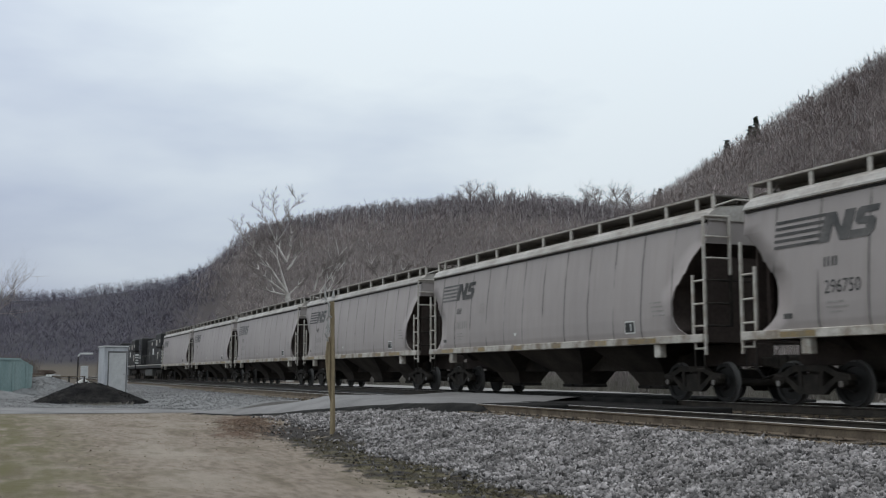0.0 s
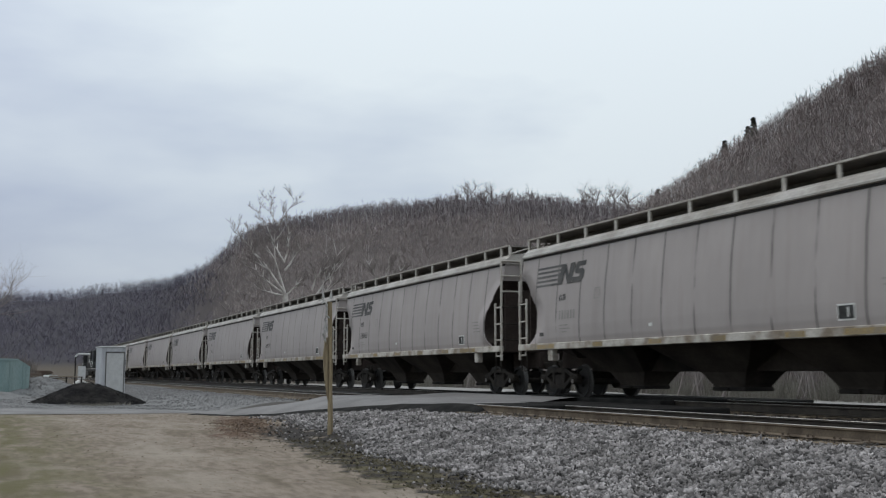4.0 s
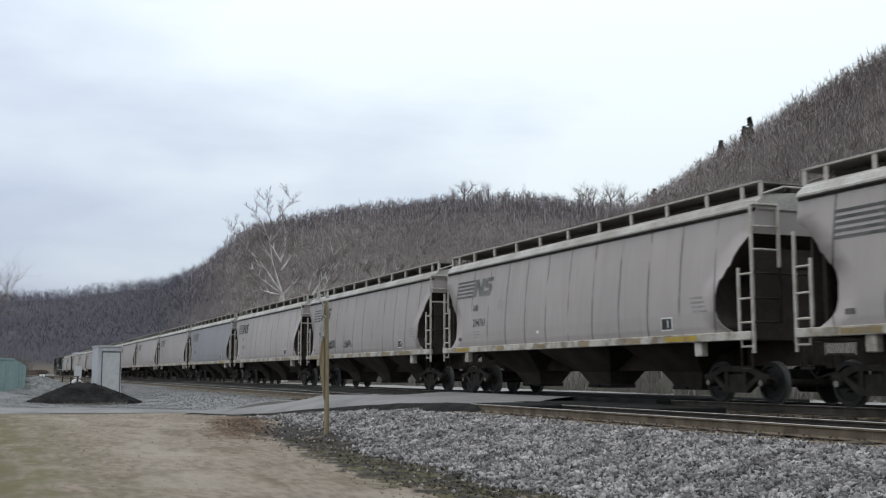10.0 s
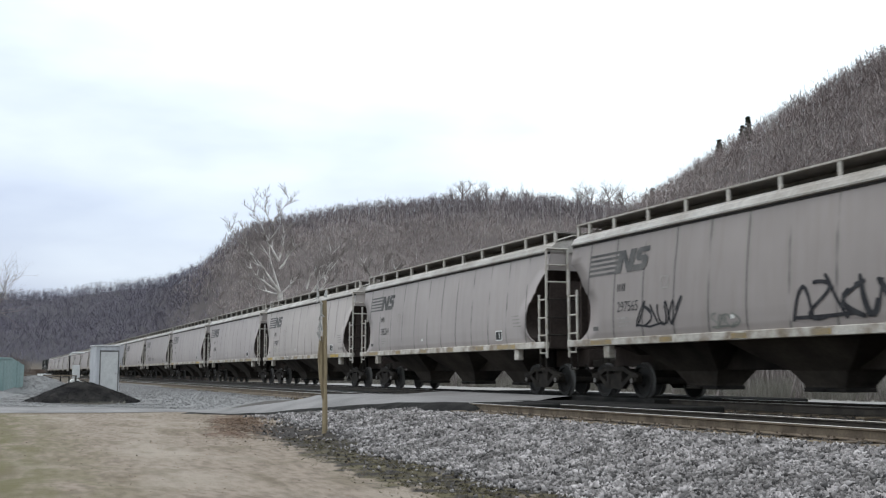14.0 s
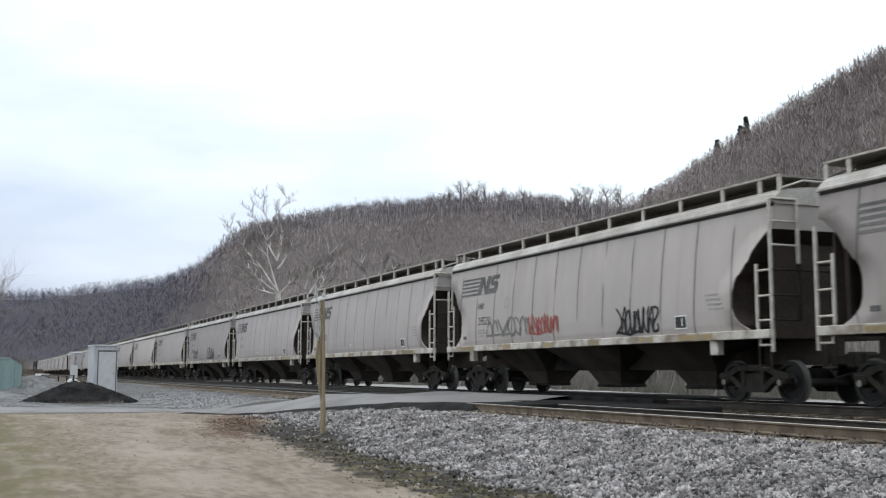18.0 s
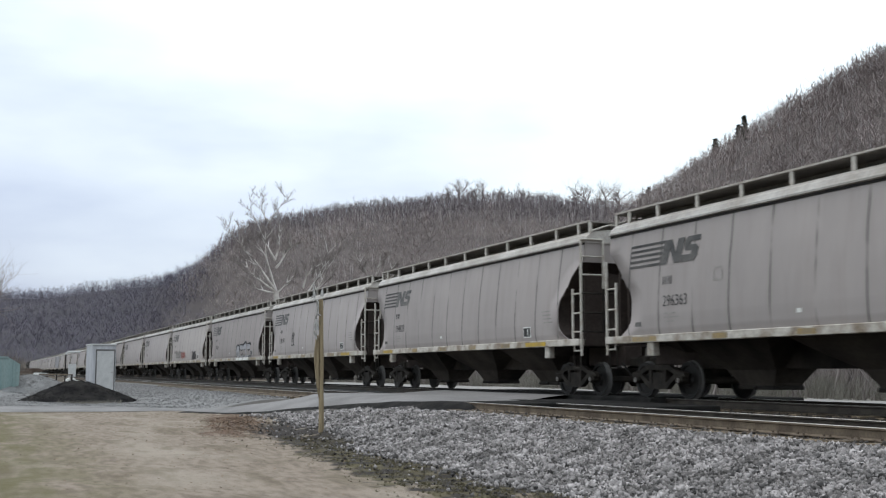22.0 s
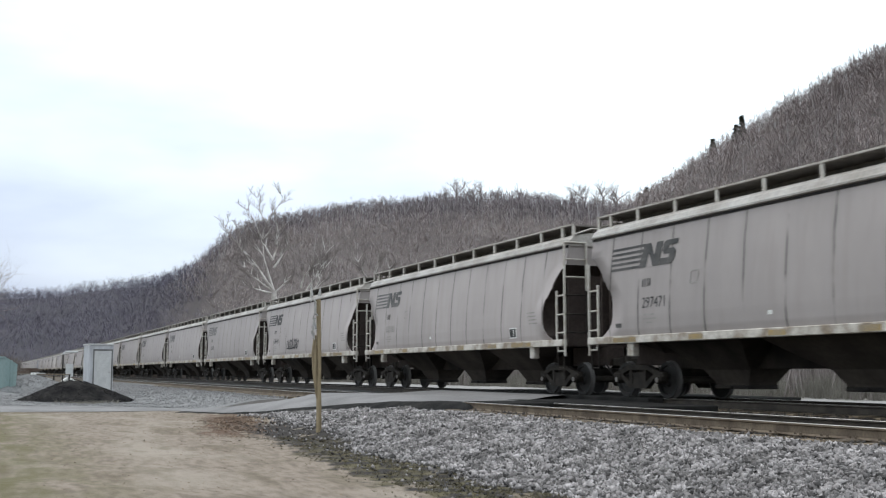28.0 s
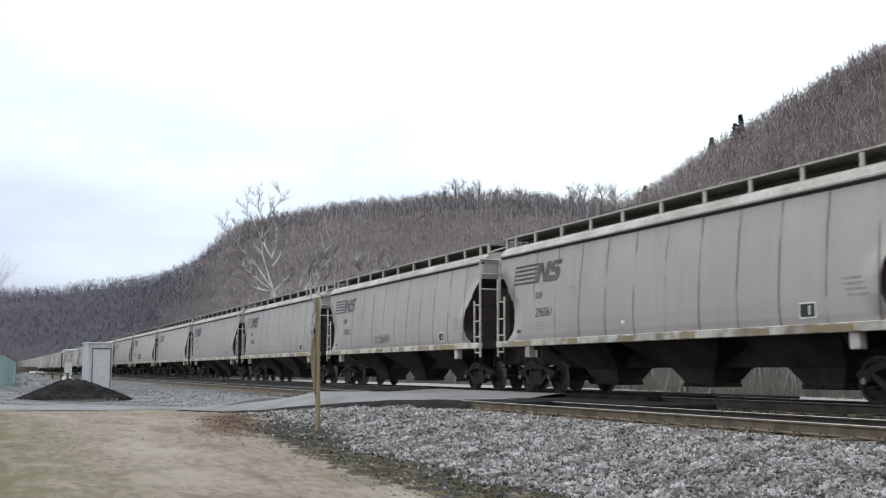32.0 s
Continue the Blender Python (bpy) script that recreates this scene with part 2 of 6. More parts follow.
M_ASPHALT_EDGE = material("dark_asphalt_edge", (0.016, 0.016, 0.016), 1.0, 0, (0.03, 0.029, 0.028), 2, 0.5, 40, 0.5, 0.03)
M_ASPHALT_EDGE.node_tree.nodes["Principled BSDF"].inputs["Specular IOR Level"].default_value = 0.03
M_ASPHALT.node_tree.nodes["Principled BSDF"].inputs["Specular IOR Level"].default_value = 0.1
M_POST = material("weathered_post", (0.27, 0.215, 0.135), 0.85, 0, (0.165, 0.128, 0.080), 3, 0.5, 25, 0.5, stretch=(4, 4, 0.4))
M_RAG = material("frayed_white_tape", (0.374, 0.3672, 0.3536), 0.8, 0, (0.2856, 0.2788, 0.272), 8, 0.5, 40, 0.2)
M_SHED = material("white_shed_metal", (0.44, 0.445, 0.47), 0.5, 0, (0.33, 0.335, 0.355), 2.5, 0.5, 25, 0.05, stretch=(2, 2, 0.4))
M_SHED_TRIM = material("white_trim", (0.4624, 0.4624, 0.4624), 0.5, 0, (0.374, 0.374, 0.374), 4, 0.4, 30, 0.03)
M_TEAL = material("teal_painted_steel", (0.165, 0.235, 0.235), 0.6, 0, (0.22, 0.285, 0.28), 1.5, 0.5, 20, 0.05, stretch=(2, 2, 0.3))
M_PILE = material("black_cinder_pile", (0.0122, 0.0116, 0.0122), 0.95, 0, (0.0306, 0.0286, 0.0272), 2.0, 0.5, 30, 0.9, 0.05)
M_GRAVEL = material("pale_gravel_heap", (0.195, 0.195, 0.196), 0.95, 0, (0.147, 0.147, 0.147), 2.5, 0.5, 35, 0.9, 0.05)
M_BARK_PALE = material("pale_sycamore_bark", (0.64, 0.61, 0.585), 0.8, 0, (0.28, 0.25, 0.23), 0.5, 0.5, 4, 0.1)
M_TWIG = material("grey_brown_twigs", (0.275, 0.243, 0.232), 0.9, 0, (0.185, 0.160, 0.152), 0.4, 0.5, 4, 0.0)
M_WOODS = material("winter_woods", (0.34, 0.296, 0.286), 0.95, 0, (0.235, 0.201, 0.196), 0.012, 0.5, 0.15, 0.0, island=0.06)
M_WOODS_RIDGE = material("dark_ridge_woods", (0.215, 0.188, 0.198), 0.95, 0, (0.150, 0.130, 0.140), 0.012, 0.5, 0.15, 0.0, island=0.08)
# far hill's haze and cloud shade are put into this darker, bluer colour
M_WOODS_HAZED = material("hazed_winter_woods", (0.150, 0.140, 0.172), 0.95, 0, (0.110, 0.102, 0.127), 0.006, 0.5, 0.05, 0.0, island=0.05)
M_BRUSH = material("dull_brown_brush", (0.150, 0.130, 0.118), 0.95, 0, (0.115, 0.098, 0.088), 0.3, 0.5, 4, 0.0, island=0.25)
M_TRUNKS = material("pale_woods_trunks", (0.40, 0.37, 0.365), 0.95, 0, (0.22, 0.198, 0.196), 0.02, 0.5, 0.3, 0.0, island=0.25)
M_PINE = material("pine_needles", (0.0122, 0.0177, 0.0095), 0.9, 0, (0.0204, 0.0272, 0.0136), 0.5, 0.5, 3, 0.0)
M_WEEDS = material("dry_weeds", (0.225, 0.212, 0.185), 0.95, 0, (0.150, 0.140, 0.120), 0.8, 0.5, 8, 0.0, island=0.35)
M_GRASS = material("sparse_grass", (0.075, 0.066, 0.036), 0.95, 0, (0.115, 0.098, 0.062), 1.2, 0.5, 8, 0.0, island=0.4)
M_LEAVES = material("dead_leaves", (0.098, 0.062, 0.042), 0.9, 0, (0.155, 0.108, 0.073), 2, 0.5, 20, 0.1, island=0.4)
M_BRICK = material("dull_brown_siding", (0.0884, 0.0612, 0.051), 0.9, 0, (0.136, 0.1088, 0.0884), 1, 0.5, 10, 0.1)
for m_ in (M_SPRAY_BLACK, M_MARK, M_TEXT, M_HOPPER, M_TRUCK, M_END, M_UNDER):
    m_.node_tree.nodes["Principled BSDF"].inputs["Specular IOR Level"].default_value = 0.12
for m_ in (M_PILE, M_CINDER, M_WOODS, M_WOODS_RIDGE, M_WOODS_HAZED, M_TRUNKS, M_TWIG, M_BRUSH, M_WEEDS):
    m_.node_tree.nodes["Principled BSDF"].inputs["Specular IOR Level"].default_value = 0.05


# ---- mesh helpers ----
def mesh_of(name, verts, faces, mat, smooth=False):
    me = bpy.data.meshes.new(name)
    me.from_pydata([tuple(v) for v in verts], [], [tuple(f) for f in faces])
    me.materials.append(mat)
    if smooth:
        me.polygons.foreach_set("use_smooth", [True] * len(me.polygons))
    me.update()
    return me


def array_mesh(name, verts, faces, mat, smooth=False):
    """A mesh from numpy arrays of vertices and of equal-sided faces."""
    me = bpy.data.meshes.new(name)
    k = faces.shape[1]
    me.vertices.add(len(verts))
    me.vertices.foreach_set("co", verts.astype(np.float32).ravel())
    me.loops.add(faces.size)
    me.loops.foreach_set("vertex_index", faces.astype(np.int32).ravel())
    me.polygons.add(len(faces))
    me.polygons.foreach_set("loop_start", np.arange(0, faces.size, k, dtype=np.int32))
    if smooth:
        me.polygons.foreach_set("use_smooth", np.ones(len(faces), dtype=bool))
    me.materials.append(mat)
    me.update(calc_edges=True)
    return me


def part(name, data, mat, parent, label=""):
    """Links a bmesh or a mesh as one object under a thing or a part."""
    if isinstance(data, bmesh.types.BMesh):
        me = bpy.data.meshes.new(name)
        bmesh.ops.recalc_face_normals(data, faces=data.faces)
        data.to_mesh(me)
        data.free()
        me.materials.append(mat)
    else:
        me = data
    ob = new(name, me)
    ob.parent = parent
    if label:
        ob["label"] = label
    return ob


def box(bm, x0, x1, y0, y1, z0, z1, bevel=0.0, m=None):
    r = bmesh.ops.create_cube(bm, size=1.0)
    vs = r["verts"]
    for v in vs:
        v.co = Vector(((x0 + x1) / 2 + v.co.x * (x1 - x0), (y0 + y1) / 2 + v.co.y * (y1 - y0), (z0 + z1) / 2 + v.co.z * (z1 - z0)))
    if bevel:
        es = list({e for v in vs for e in v.link_edges})
        r2 = bmesh.ops.bevel(bm, geom=es, offset=bevel, segments=1, affect="EDGES", profile=0.5)
        vs = list({v for f in r2["faces"] for v in f.verts} | {v for v in vs if v.is_valid})
    if m is not None:
        bmesh.ops.transform(bm, matrix=m, verts=[v for v in vs if v.is_valid])
    return bm


def tube(bm, p, q, r0, r1=None, sides=8):
    """A tapered round bar from p to q."""
    p, q = Vector(p), Vector(q)
    r1 = r0 if r1 is None else r1
    d = q - p
    rot = d.to_track_quat("Z", "Y").to_matrix().to_4x4()
    bmesh.ops.create_cone(bm, cap_ends=True, segments=sides, radius1=r0, radius2=r1, depth=d.length,
                          matrix=Matrix.Translation((p + q) / 2) @ rot)
    return bm


def prism(bm, outline, axis, a, b):
    """The outline (pairs of the two other coordinates) pushed along an axis from a to b."""
    def at(u, v, w):
        return {"x": (w, u, v), "y": (u, w, v), "z": (u, v, w)}[axis]
    f = [bm.verts.new(at(u, v, a)) for u, v in outline]
    g = [bm.verts.new(at(u, v, b)) for u, v in outline]
    bm.faces.new(f)
    bm.faces.new(g[::-1])
    for i in range(len(f)):
        j = (i + 1) % len(f)
        bm.faces.new((f[i], f[j], g[j], g[i]))
    return bm


def bm_new():
    return bmesh.new()


def thing(name, label, category, group="", kind="", at=None):
    ob = tagged(new(name), label, category, group, kind)
    ob.empty_display_size = 0.3
    if at is not None:
        ob.matrix_basis = at
    return ob


def sm(a, b, x):
    t = np.clip((x - a) / (b - a), 0, 1)
    return t * t * (3 - 2 * t)


# ---- plan ----
RAIL_Z, NEAR_Z = 0.83, 0.73    # top of rail of the train's track and of the near track
NEAR_TRACK, TRAIN_TRACK = 11.40, 15.54
# azimuth in degrees, height angle of the bare ridge, distance of the ridge
RIDGE_AZ = [-60, -25, 0, 2.6, 5.3, 8, 9.4, 10.8, 12.2, 14.2, 16.6, 18.9, 20.7, 22.5, 25.5, 27.3, 29.9, 32, 33.7, 34.9, 36, 38, 40, 42.2, 44, 50, 70, 90]
RIDGE_EL = [2.0, 3.3, 3.6, 3.85, 4.2, 4.6, 5.35, 6.5, 7.2, 7.75, 8.25, 8.4, 8.5, 8.75, 8.85, 8.95, 8.6, 8.7, 9.6, 10.5, 11.2, 12.35, 13.55, 14.75, 15.8, 17.8, 15, 6]
RIDGE_R = [1900, 1900, 1900, 1900, 1800, 1600, 1350, 1120, 1000, 900, 850, 830, 820, 800, 780, 760, 740, 700, 660, 630, 600, 560, 520, 490, 470, 430, 420, 500]
TREE_H = 11.0
# the paved way, by its edge towards the lot and its far edge
ROAD_NEAR = [(-45, 50), (-12, 44.5), (0, 42), (4, 41), (6.6, 40.2), (8.2, 34.2), (10.65, 24.4), (12.3, 24.9), (14.6, 26.0), (18, 25), (34, 12)]
ROAD_FAR = [(-45, 56), (-12, 50.4), (0, 47.2), (4, 46.2), (7.2, 42.0), (9.3, 35.8), (10.65, 36.2), (14.0, 34.5), (18, 33), (34, 22)]


def road_dist(x, y):
    """Distance from the paved way's outline; below 0 on it."""
    x, y = np.asarray(x, float), np.asarray(y, float)
    ring = ROAD_NEAR + ROAD_FAR[::-1]
    best, inside = np.full(np.shape(x), 1e9), np.zeros(np.shape(x), bool)
    for (ax, ay), (bx, by) in zip(ring, ring[1:] + ring[:1]):
        dx, dy = bx - ax, by - ay
        t = np.clip(((x - ax) * dx + (y - ay) * dy) / (dx * dx + dy * dy), 0, 1)
        best = np.minimum(best, np.hypot(x - ax - t * dx, y - ay - t * dy))
        if ay != by:
            inside ^= ((ay > y) != (by > y)) & (x < (bx - ax) * (y - ay) / (by - ay) + ax)
    return np.where(inside, -best, best)


def bed_z(x):
    """Rail height across the two tracks."""
    return NEAR_Z + (RAIL_Z - NEAR_Z) * sm(12.5, 14.3, np.asarray(x, float))


def ridge(x, y):
    az = np.degrees(np.arctan2(x, y))
    r = np.hypot(x, y)
    R = np.interp(az, RIDGE_AZ, RIDGE_R)
    H = R * np.tan(np.radians(np.interp(az, RIDGE_AZ, RIDGE_EL))) - TREE_H
    s = np.clip((r - 0.38 * R) / (0.62 * R), 0, 1.6)
    h = np.where(s < 1, H * (0.35 * s + 0.65 * s * s * (3 - 2 * s) / 1.0), H * (1 - 0.35 * (s - 1)))
    bumps = np.sin(x * 0.021 + 1.3) * np.cos(y * 0.017) * 5 + np.sin((x + y) * 0.008) * 7
    behind = sm(95, 70, np.abs(az))
    return (h + bumps * np.clip(s, 0, 0.55)) * behind * (s > 0)


def ground_z(x, y):
    x, y = np.asarray(x, float), np.asarray(y, float)
    top = bed_z(x) - 0.250
    # banked track bed between two toes, over ground that rises slowly behind the lot
    base = 0.30 * sm(42, 62, y) * sm(60, 20, np.abs(x)) + 0.035 * np.sin(x * 0.7 + 1) * np.cos(y * 0.5) + 0.02 * np.sin(x * 2.1 + y * 1.7)
    rise = sm(6.55, 9.75, x) * sm(20.5, 18.2, x)
    rise = np.maximum(rise, 0.45 * sm(18, 19, x) * sm(60, 40, x))
    z = base * (1 - rise) + top * rise
    d = road_dist(x, y)
    ramp = (bed_z(x) - 0.03) * sm(7.1, 10.3, x) * sm(28, 17.5, x) + (0.03 + 0.30 * sm(42, 62, y)) * (1 - sm(7.1, 10.3, x))
    z = z + (np.maximum(ramp, z - 0.05) - z) * sm(1.1, -0.1, d) * np.where(x < 9.75, 1, 0)
    return z + ridge(x, y)


# ---- ground ----
def ground_material():
    m = bpy.data.materials.new("lot_and_valley_ground")
    m.use_nodes = True
    n, l = m.node_tree.nodes, m.node_tree.links
    b = n["Principled BSDF"]
    b.inputs["Roughness"].default_value, b.inputs["Specular IOR Level"].default_value = 0.95, 0.15
    tc, sep = n.new("ShaderNodeTexCoord"), n.new("ShaderNodeSeparateXYZ")
    l.new(tc.outputs["Object"], sep.inputs["Vector"])

    def noisy(scale, detail=5, stretch=None):
        q = n.new("ShaderNodeTexNoise")
        q.inputs["Scale"].default_value, q.inputs["Detail"].default_value = scale, detail
        if stretch:
            mp = n.new("ShaderNodeMapping")
            mp.inputs["Scale"].default_value = stretch
            l.new(tc.outputs["Object"], mp.inputs["Vector"])
            l.new(mp.outputs["Vector"], q.inputs["Vector"])
        else:
            l.new(tc.outputs["Object"], q.inputs["Vector"])
        return q.outputs["Fac"]

    def step(v, a, c):
        q = n.new("ShaderNodeMapRange")
        q.interpolation_type = "SMOOTHSTEP"
        q.inputs["From Min"].default_value, q.inputs["From Max"].default_value = min(a, c), max(a, c)
        if a > c:
            q.inputs["To Min"].default_value, q.inputs["To Max"].default_value = 1, 0
        l.new(v, q.inputs["Value"])
        return q.outputs["Result"]

    def calc(op, a, c):
        q = n.new("ShaderNodeMath")
        q.operation = op
        for i, v in enumerate((a, c)):
            if isinstance(v, (int, float)):
                q.inputs[i].default_value = v
            else:
                l.new(v, q.inputs[i])
        return q.outputs[0]

    def blend(a, c, f):
        q = n.new("ShaderNodeMix")
        q.data_type = "RGBA"
        for i, v in ((6, a), (7, c), (0, f)):
            if isinstance(v, tuple):
                q.inputs[i].default_value = (*v, 1)
            elif isinstance(v, (int, float)):
                q.inputs[i].default_value = v
            else:
                l.new(v, q.inputs[i])
        return q.outputs[2]
    fine, mid, wide = noisy(30, 4, (1, 0.4, 1)), noisy(2.2, 6), noisy(0.5, 6, (1, 0.3, 1))
    clump = noisy(7.5, 6, (1, 0.3, 1))
    sand = blend((0.212, 0.176, 0.143), (0.136, 0.110, 0.087), step(clump, 0.36, 0.68))
    sand = blend(sand, (0.240, 0.208, 0.172), step(wide, 0.48, 0.66))
    sand = blend(sand, (0.0952, 0.0714, 0.0476), calc("MULTIPLY", step(fine, 0.60, 0.74), 0.7))
    # thin grass over the lot's far corner
    x, y, z = sep.outputs["X"], sep.outputs["Y"], sep.outputs["Z"]
    wx = calc("ADD", x, calc("MULTIPLY", calc("SUBTRACT", mid, 0.5), 1.6))
    grass_zone = calc("MULTIPLY", step(wx, 2.6, 0.0), step(calc("ADD", y, calc("MULTIPLY", mid, 6.0)), 49.0, 42.0))
    sand = blend(sand, (0.098, 0.088, 0.045), calc("MULTIPLY", grass_zone, step(noisy(1.7, 6, (1, 0.3, 1)), 0.28, 0.62)))
    sand = blend(sand, (0.100, 0.081, 0.054), calc("MULTIPLY", step(noisy(1.6, 8, (1, 0.28, 1)), 0.50, 0.66), 0.55))
    # dark damp strip with moss beside the stones
    bend = step(y, 16.5, 26.0)
    wm = calc("SUBTRACT", calc("ADD", wx, calc("MULTIPLY", calc("SUBTRACT", clump, 0.5), 0.9)), bend)
    strip = step(wm, 4.75, 5.15)
    # rust-brown leaf mould where the leaves have drifted
    lx = calc("SUBTRACT", wx, calc("MULTIPLY", calc("SUBTRACT", y, 31.5), 0.2))
    mould = calc("MULTIPLY", calc("MULTIPLY", step(lx, 5.5, 6.1), step(lx, 7.6, 7.0)), calc("MULTIPLY", step(y, 24.5, 27.5), step(y, 40.0, 36.0)))
    sand = blend(sand, (0.092, 0.056, 0.038), calc("MULTIPLY", mould, step(noisy(3.2, 6, (1, 0.4, 1)), 0.38, 0.56)))
    mud = blend((0.029, 0.025, 0.023), (0.082, 0.071, 0.040), calc("MULTIPLY", step(noisy(2.5, 6), 0.42, 0.60), step(y, 26.0, 16.0)))
    near = step(y, 31.0, 28.0)
    col = blend(sand, mud, calc("MULTIPLY", calc("MULTIPLY", strip, near), step(noisy(1.4, 5), 0.26, 0.42)))
    # bed colour is darkened to paint the shaded gaps between loose stones
    stone = blend((0.085, 0.078, 0.072), (0.04, 0.037, 0.034), step(noisy(24, 2), 0.42, 0.6))
    bed = calc("MULTIPLY", step(calc("SUBTRACT", wx, calc("MULTIPLY", step(y, 17.5, 25.0), 1.25)), 6.45, 6.8), step(wx, 20.5, 19.8))
    col = blend(col, stone, bed)
    col = blend(col, (0.110, 0.084, 0.058), calc("MULTIPLY", step(x, 9.80, 9.95), step(x, 10.75, 10.65)))
    col = blend(col, (0.045, 0.040, 0.036), calc("MULTIPLY", step(x, 10.65, 10.75), step(wx, 19.8, 19.0)))
    # pale gravel beyond the road
    far_gravel = calc("MULTIPLY", step(calc("ADD", y, calc("MULTIPLY", x, 0.9)), 47.0, 48.0), step(x, 21.0, 20.0))
    gravel = blend((0.200, 0.198, 0.197), (0.148, 0.146, 0.145), step(noisy(6, 5), 0.4, 0.62))
    col = blend(col, gravel, calc("MULTIPLY", far_gravel, step(y, 140.0, 90.0)))
    col = blend(col, (0.23, 0.222, 0.215), step(wx, 19.2, 19.8))
    col = blend(col, (0.165, 0.148, 0.115), step(wx, 33.0, 37.0))
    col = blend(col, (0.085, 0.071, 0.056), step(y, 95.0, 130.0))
    # litter tone kept low to include the shade the thin tree crowns don't cast
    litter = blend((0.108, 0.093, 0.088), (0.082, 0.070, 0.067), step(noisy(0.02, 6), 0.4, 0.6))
    # haze over the far slope painted in: same litter, darker and bluer
    hazed_litter = blend((0.046, 0.043, 0.053), (0.034, 0.032, 0.041), step(noisy(0.012, 6), 0.4, 0.6))
    litter = blend(litter, hazed_litter, step(calc("SUBTRACT", x, calc("MULTIPLY", y, 0.176)), 40.0, -90.0))
    litter = blend(litter, (0.062, 0.053, 0.052), calc("MULTIPLY", step(noisy(0.25, 3), 0.45, 0.62), 0.4))
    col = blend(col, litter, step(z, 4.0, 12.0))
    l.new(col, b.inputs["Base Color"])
    bp = n.new("ShaderNodeBump")
    bp.inputs["Strength"].default_value, bp.inputs["Distance"].default_value = 0.8, 0.05
    l.new(calc("ADD", calc("MULTIPLY", fine, 0.6), mid), bp.inputs["Height"])
    l.new(bp.outputs["Normal"], b.inputs["Normal"])
    return m


def build_ground():
    az = np.radians(np.concatenate([np.arange(-180, -12, 6.0), np.arange(-12, 58, 0.30), np.arange(58, 180, 6.0)]))
    rr = [0.004, 0.1, 0.5]
    while rr[-1] < 2600:
        rr.append(rr[-1] * 1.026 + 0.02)
    rr = np.array(rr)
    A, R = np.meshgrid(az, rr)
    X, Y = R * np.sin(A), R * np.cos(A)
    Z = ground_z(X, Y)
    na, nr = len(az), len(rr)
    v = np.stack([X, Y, Z], -1).reshape(-1, 3)
    i, j = np.meshgrid(np.arange(nr - 1), np.arange(na), indexing="ij")
    a, bq = i * na + j, i * na + (j + 1) % na
    f = np.stack([a, bq, bq + na, a + na], -1).reshape(-1, 4)
    # the innermost ring closes on one point under the eye
    v[:na] = (0.0, 0.0, float(ground_z(0, 0)))
    me = array_mesh("ground", v, f, ground_material(), True)
    return tagged(new("ground", me), "sandy lot, stone track bed and wooded winter valley ground", "ground", "", "structure")


build_ground()


def smooth_line(pts, steps=14):
    c = []
    for k in range(len(pts) - 1):
        p0, p1, p2, p3 = [Vector(pts[max(0, min(len(pts) - 1, k + o))]) for o in (-1, 0, 1, 2)]
        for q in range(steps):
            t = q / steps
            c.append(0.5 * (2 * p1 + (p2 - p0) * t + (2 * p0 - 5 * p1 + 4 * p2 - p3) * t * t + (3 * p1 - p0 - 3 * p2 + p3) * t ** 3))
    return c


def strip(name, one, two, mat, cols, fall=False):
    """A paved strip between two lines, lying on the ground and level with the rails where it crosses them."""
    verts, faces = [], []
    for k, (p, q) in enumerate(zip(one, two)):
        for j in range(cols):
            f = j / (cols - 1)
            x, y = p.x + (q.x - p.x) * f, p.y + (q.y - p.y) * f
            wob = 0.10 * noise.noise((x * 0.9, y * 0.9, j * 3.0)) * (j in (0, cols - 1))
            x, y = x + wob, y + wob
            z = float(bed_z(x)) + 0.004 if 10.3 < x < 17.6 else max(float(ground_z(x, y)), float((bed_z(x) - 0.03) * sm(7.1, 10.3, x)) * (x < 11), 0.0) + 0.012
            if fall:
                z += (float(ground_z(x, y)) - 0.03 - z) * f ** 1.4 + 0.004
            verts.append((x, y, z + 0.03 * (1 - abs(2 * f - 1) ** 4) * (not fall and not 10.3 < x < 17.6)))
    for k in range(len(one) - 1):
        for j in range(cols - 1):
            a = k * cols + j
            faces.append((a, a + cols, a + cols + 1, a + 1))
    return new(name, mesh_of(name, verts, faces, mat, True))


near_, far_ = smooth_line(ROAD_NEAR), smooth_line(ROAD_FAR)
tagged(strip("road", near_, far_, M_ASPHALT, 13), "worn pale grey asphalt road over the rail crossing", "road", "", "structure")
out_ = []
for k_, p_ in enumerate(near_):
    d_ = (near_[min(k_ + 1, len(near_) - 1)] - near_[max(k_ - 1, 0)]).normalized()
    out_.append(p_ + Vector((d_.y, -d_.x)) * (0.62 + 0.16 * noise.noise((p_.x * 0.7, p_.y * 0.7, 4.0))))
i0_, i1_ = 14 * 4, 14 * 6 + 3
# black patched asphalt along the crossing's edge
tagged(strip("pavement", near_[i0_:i1_], out_[i0_:i1_], M_ASPHALT_EDGE, 6, True), "black patched asphalt edge beside the rail crossing", "pavement", "", "structure")


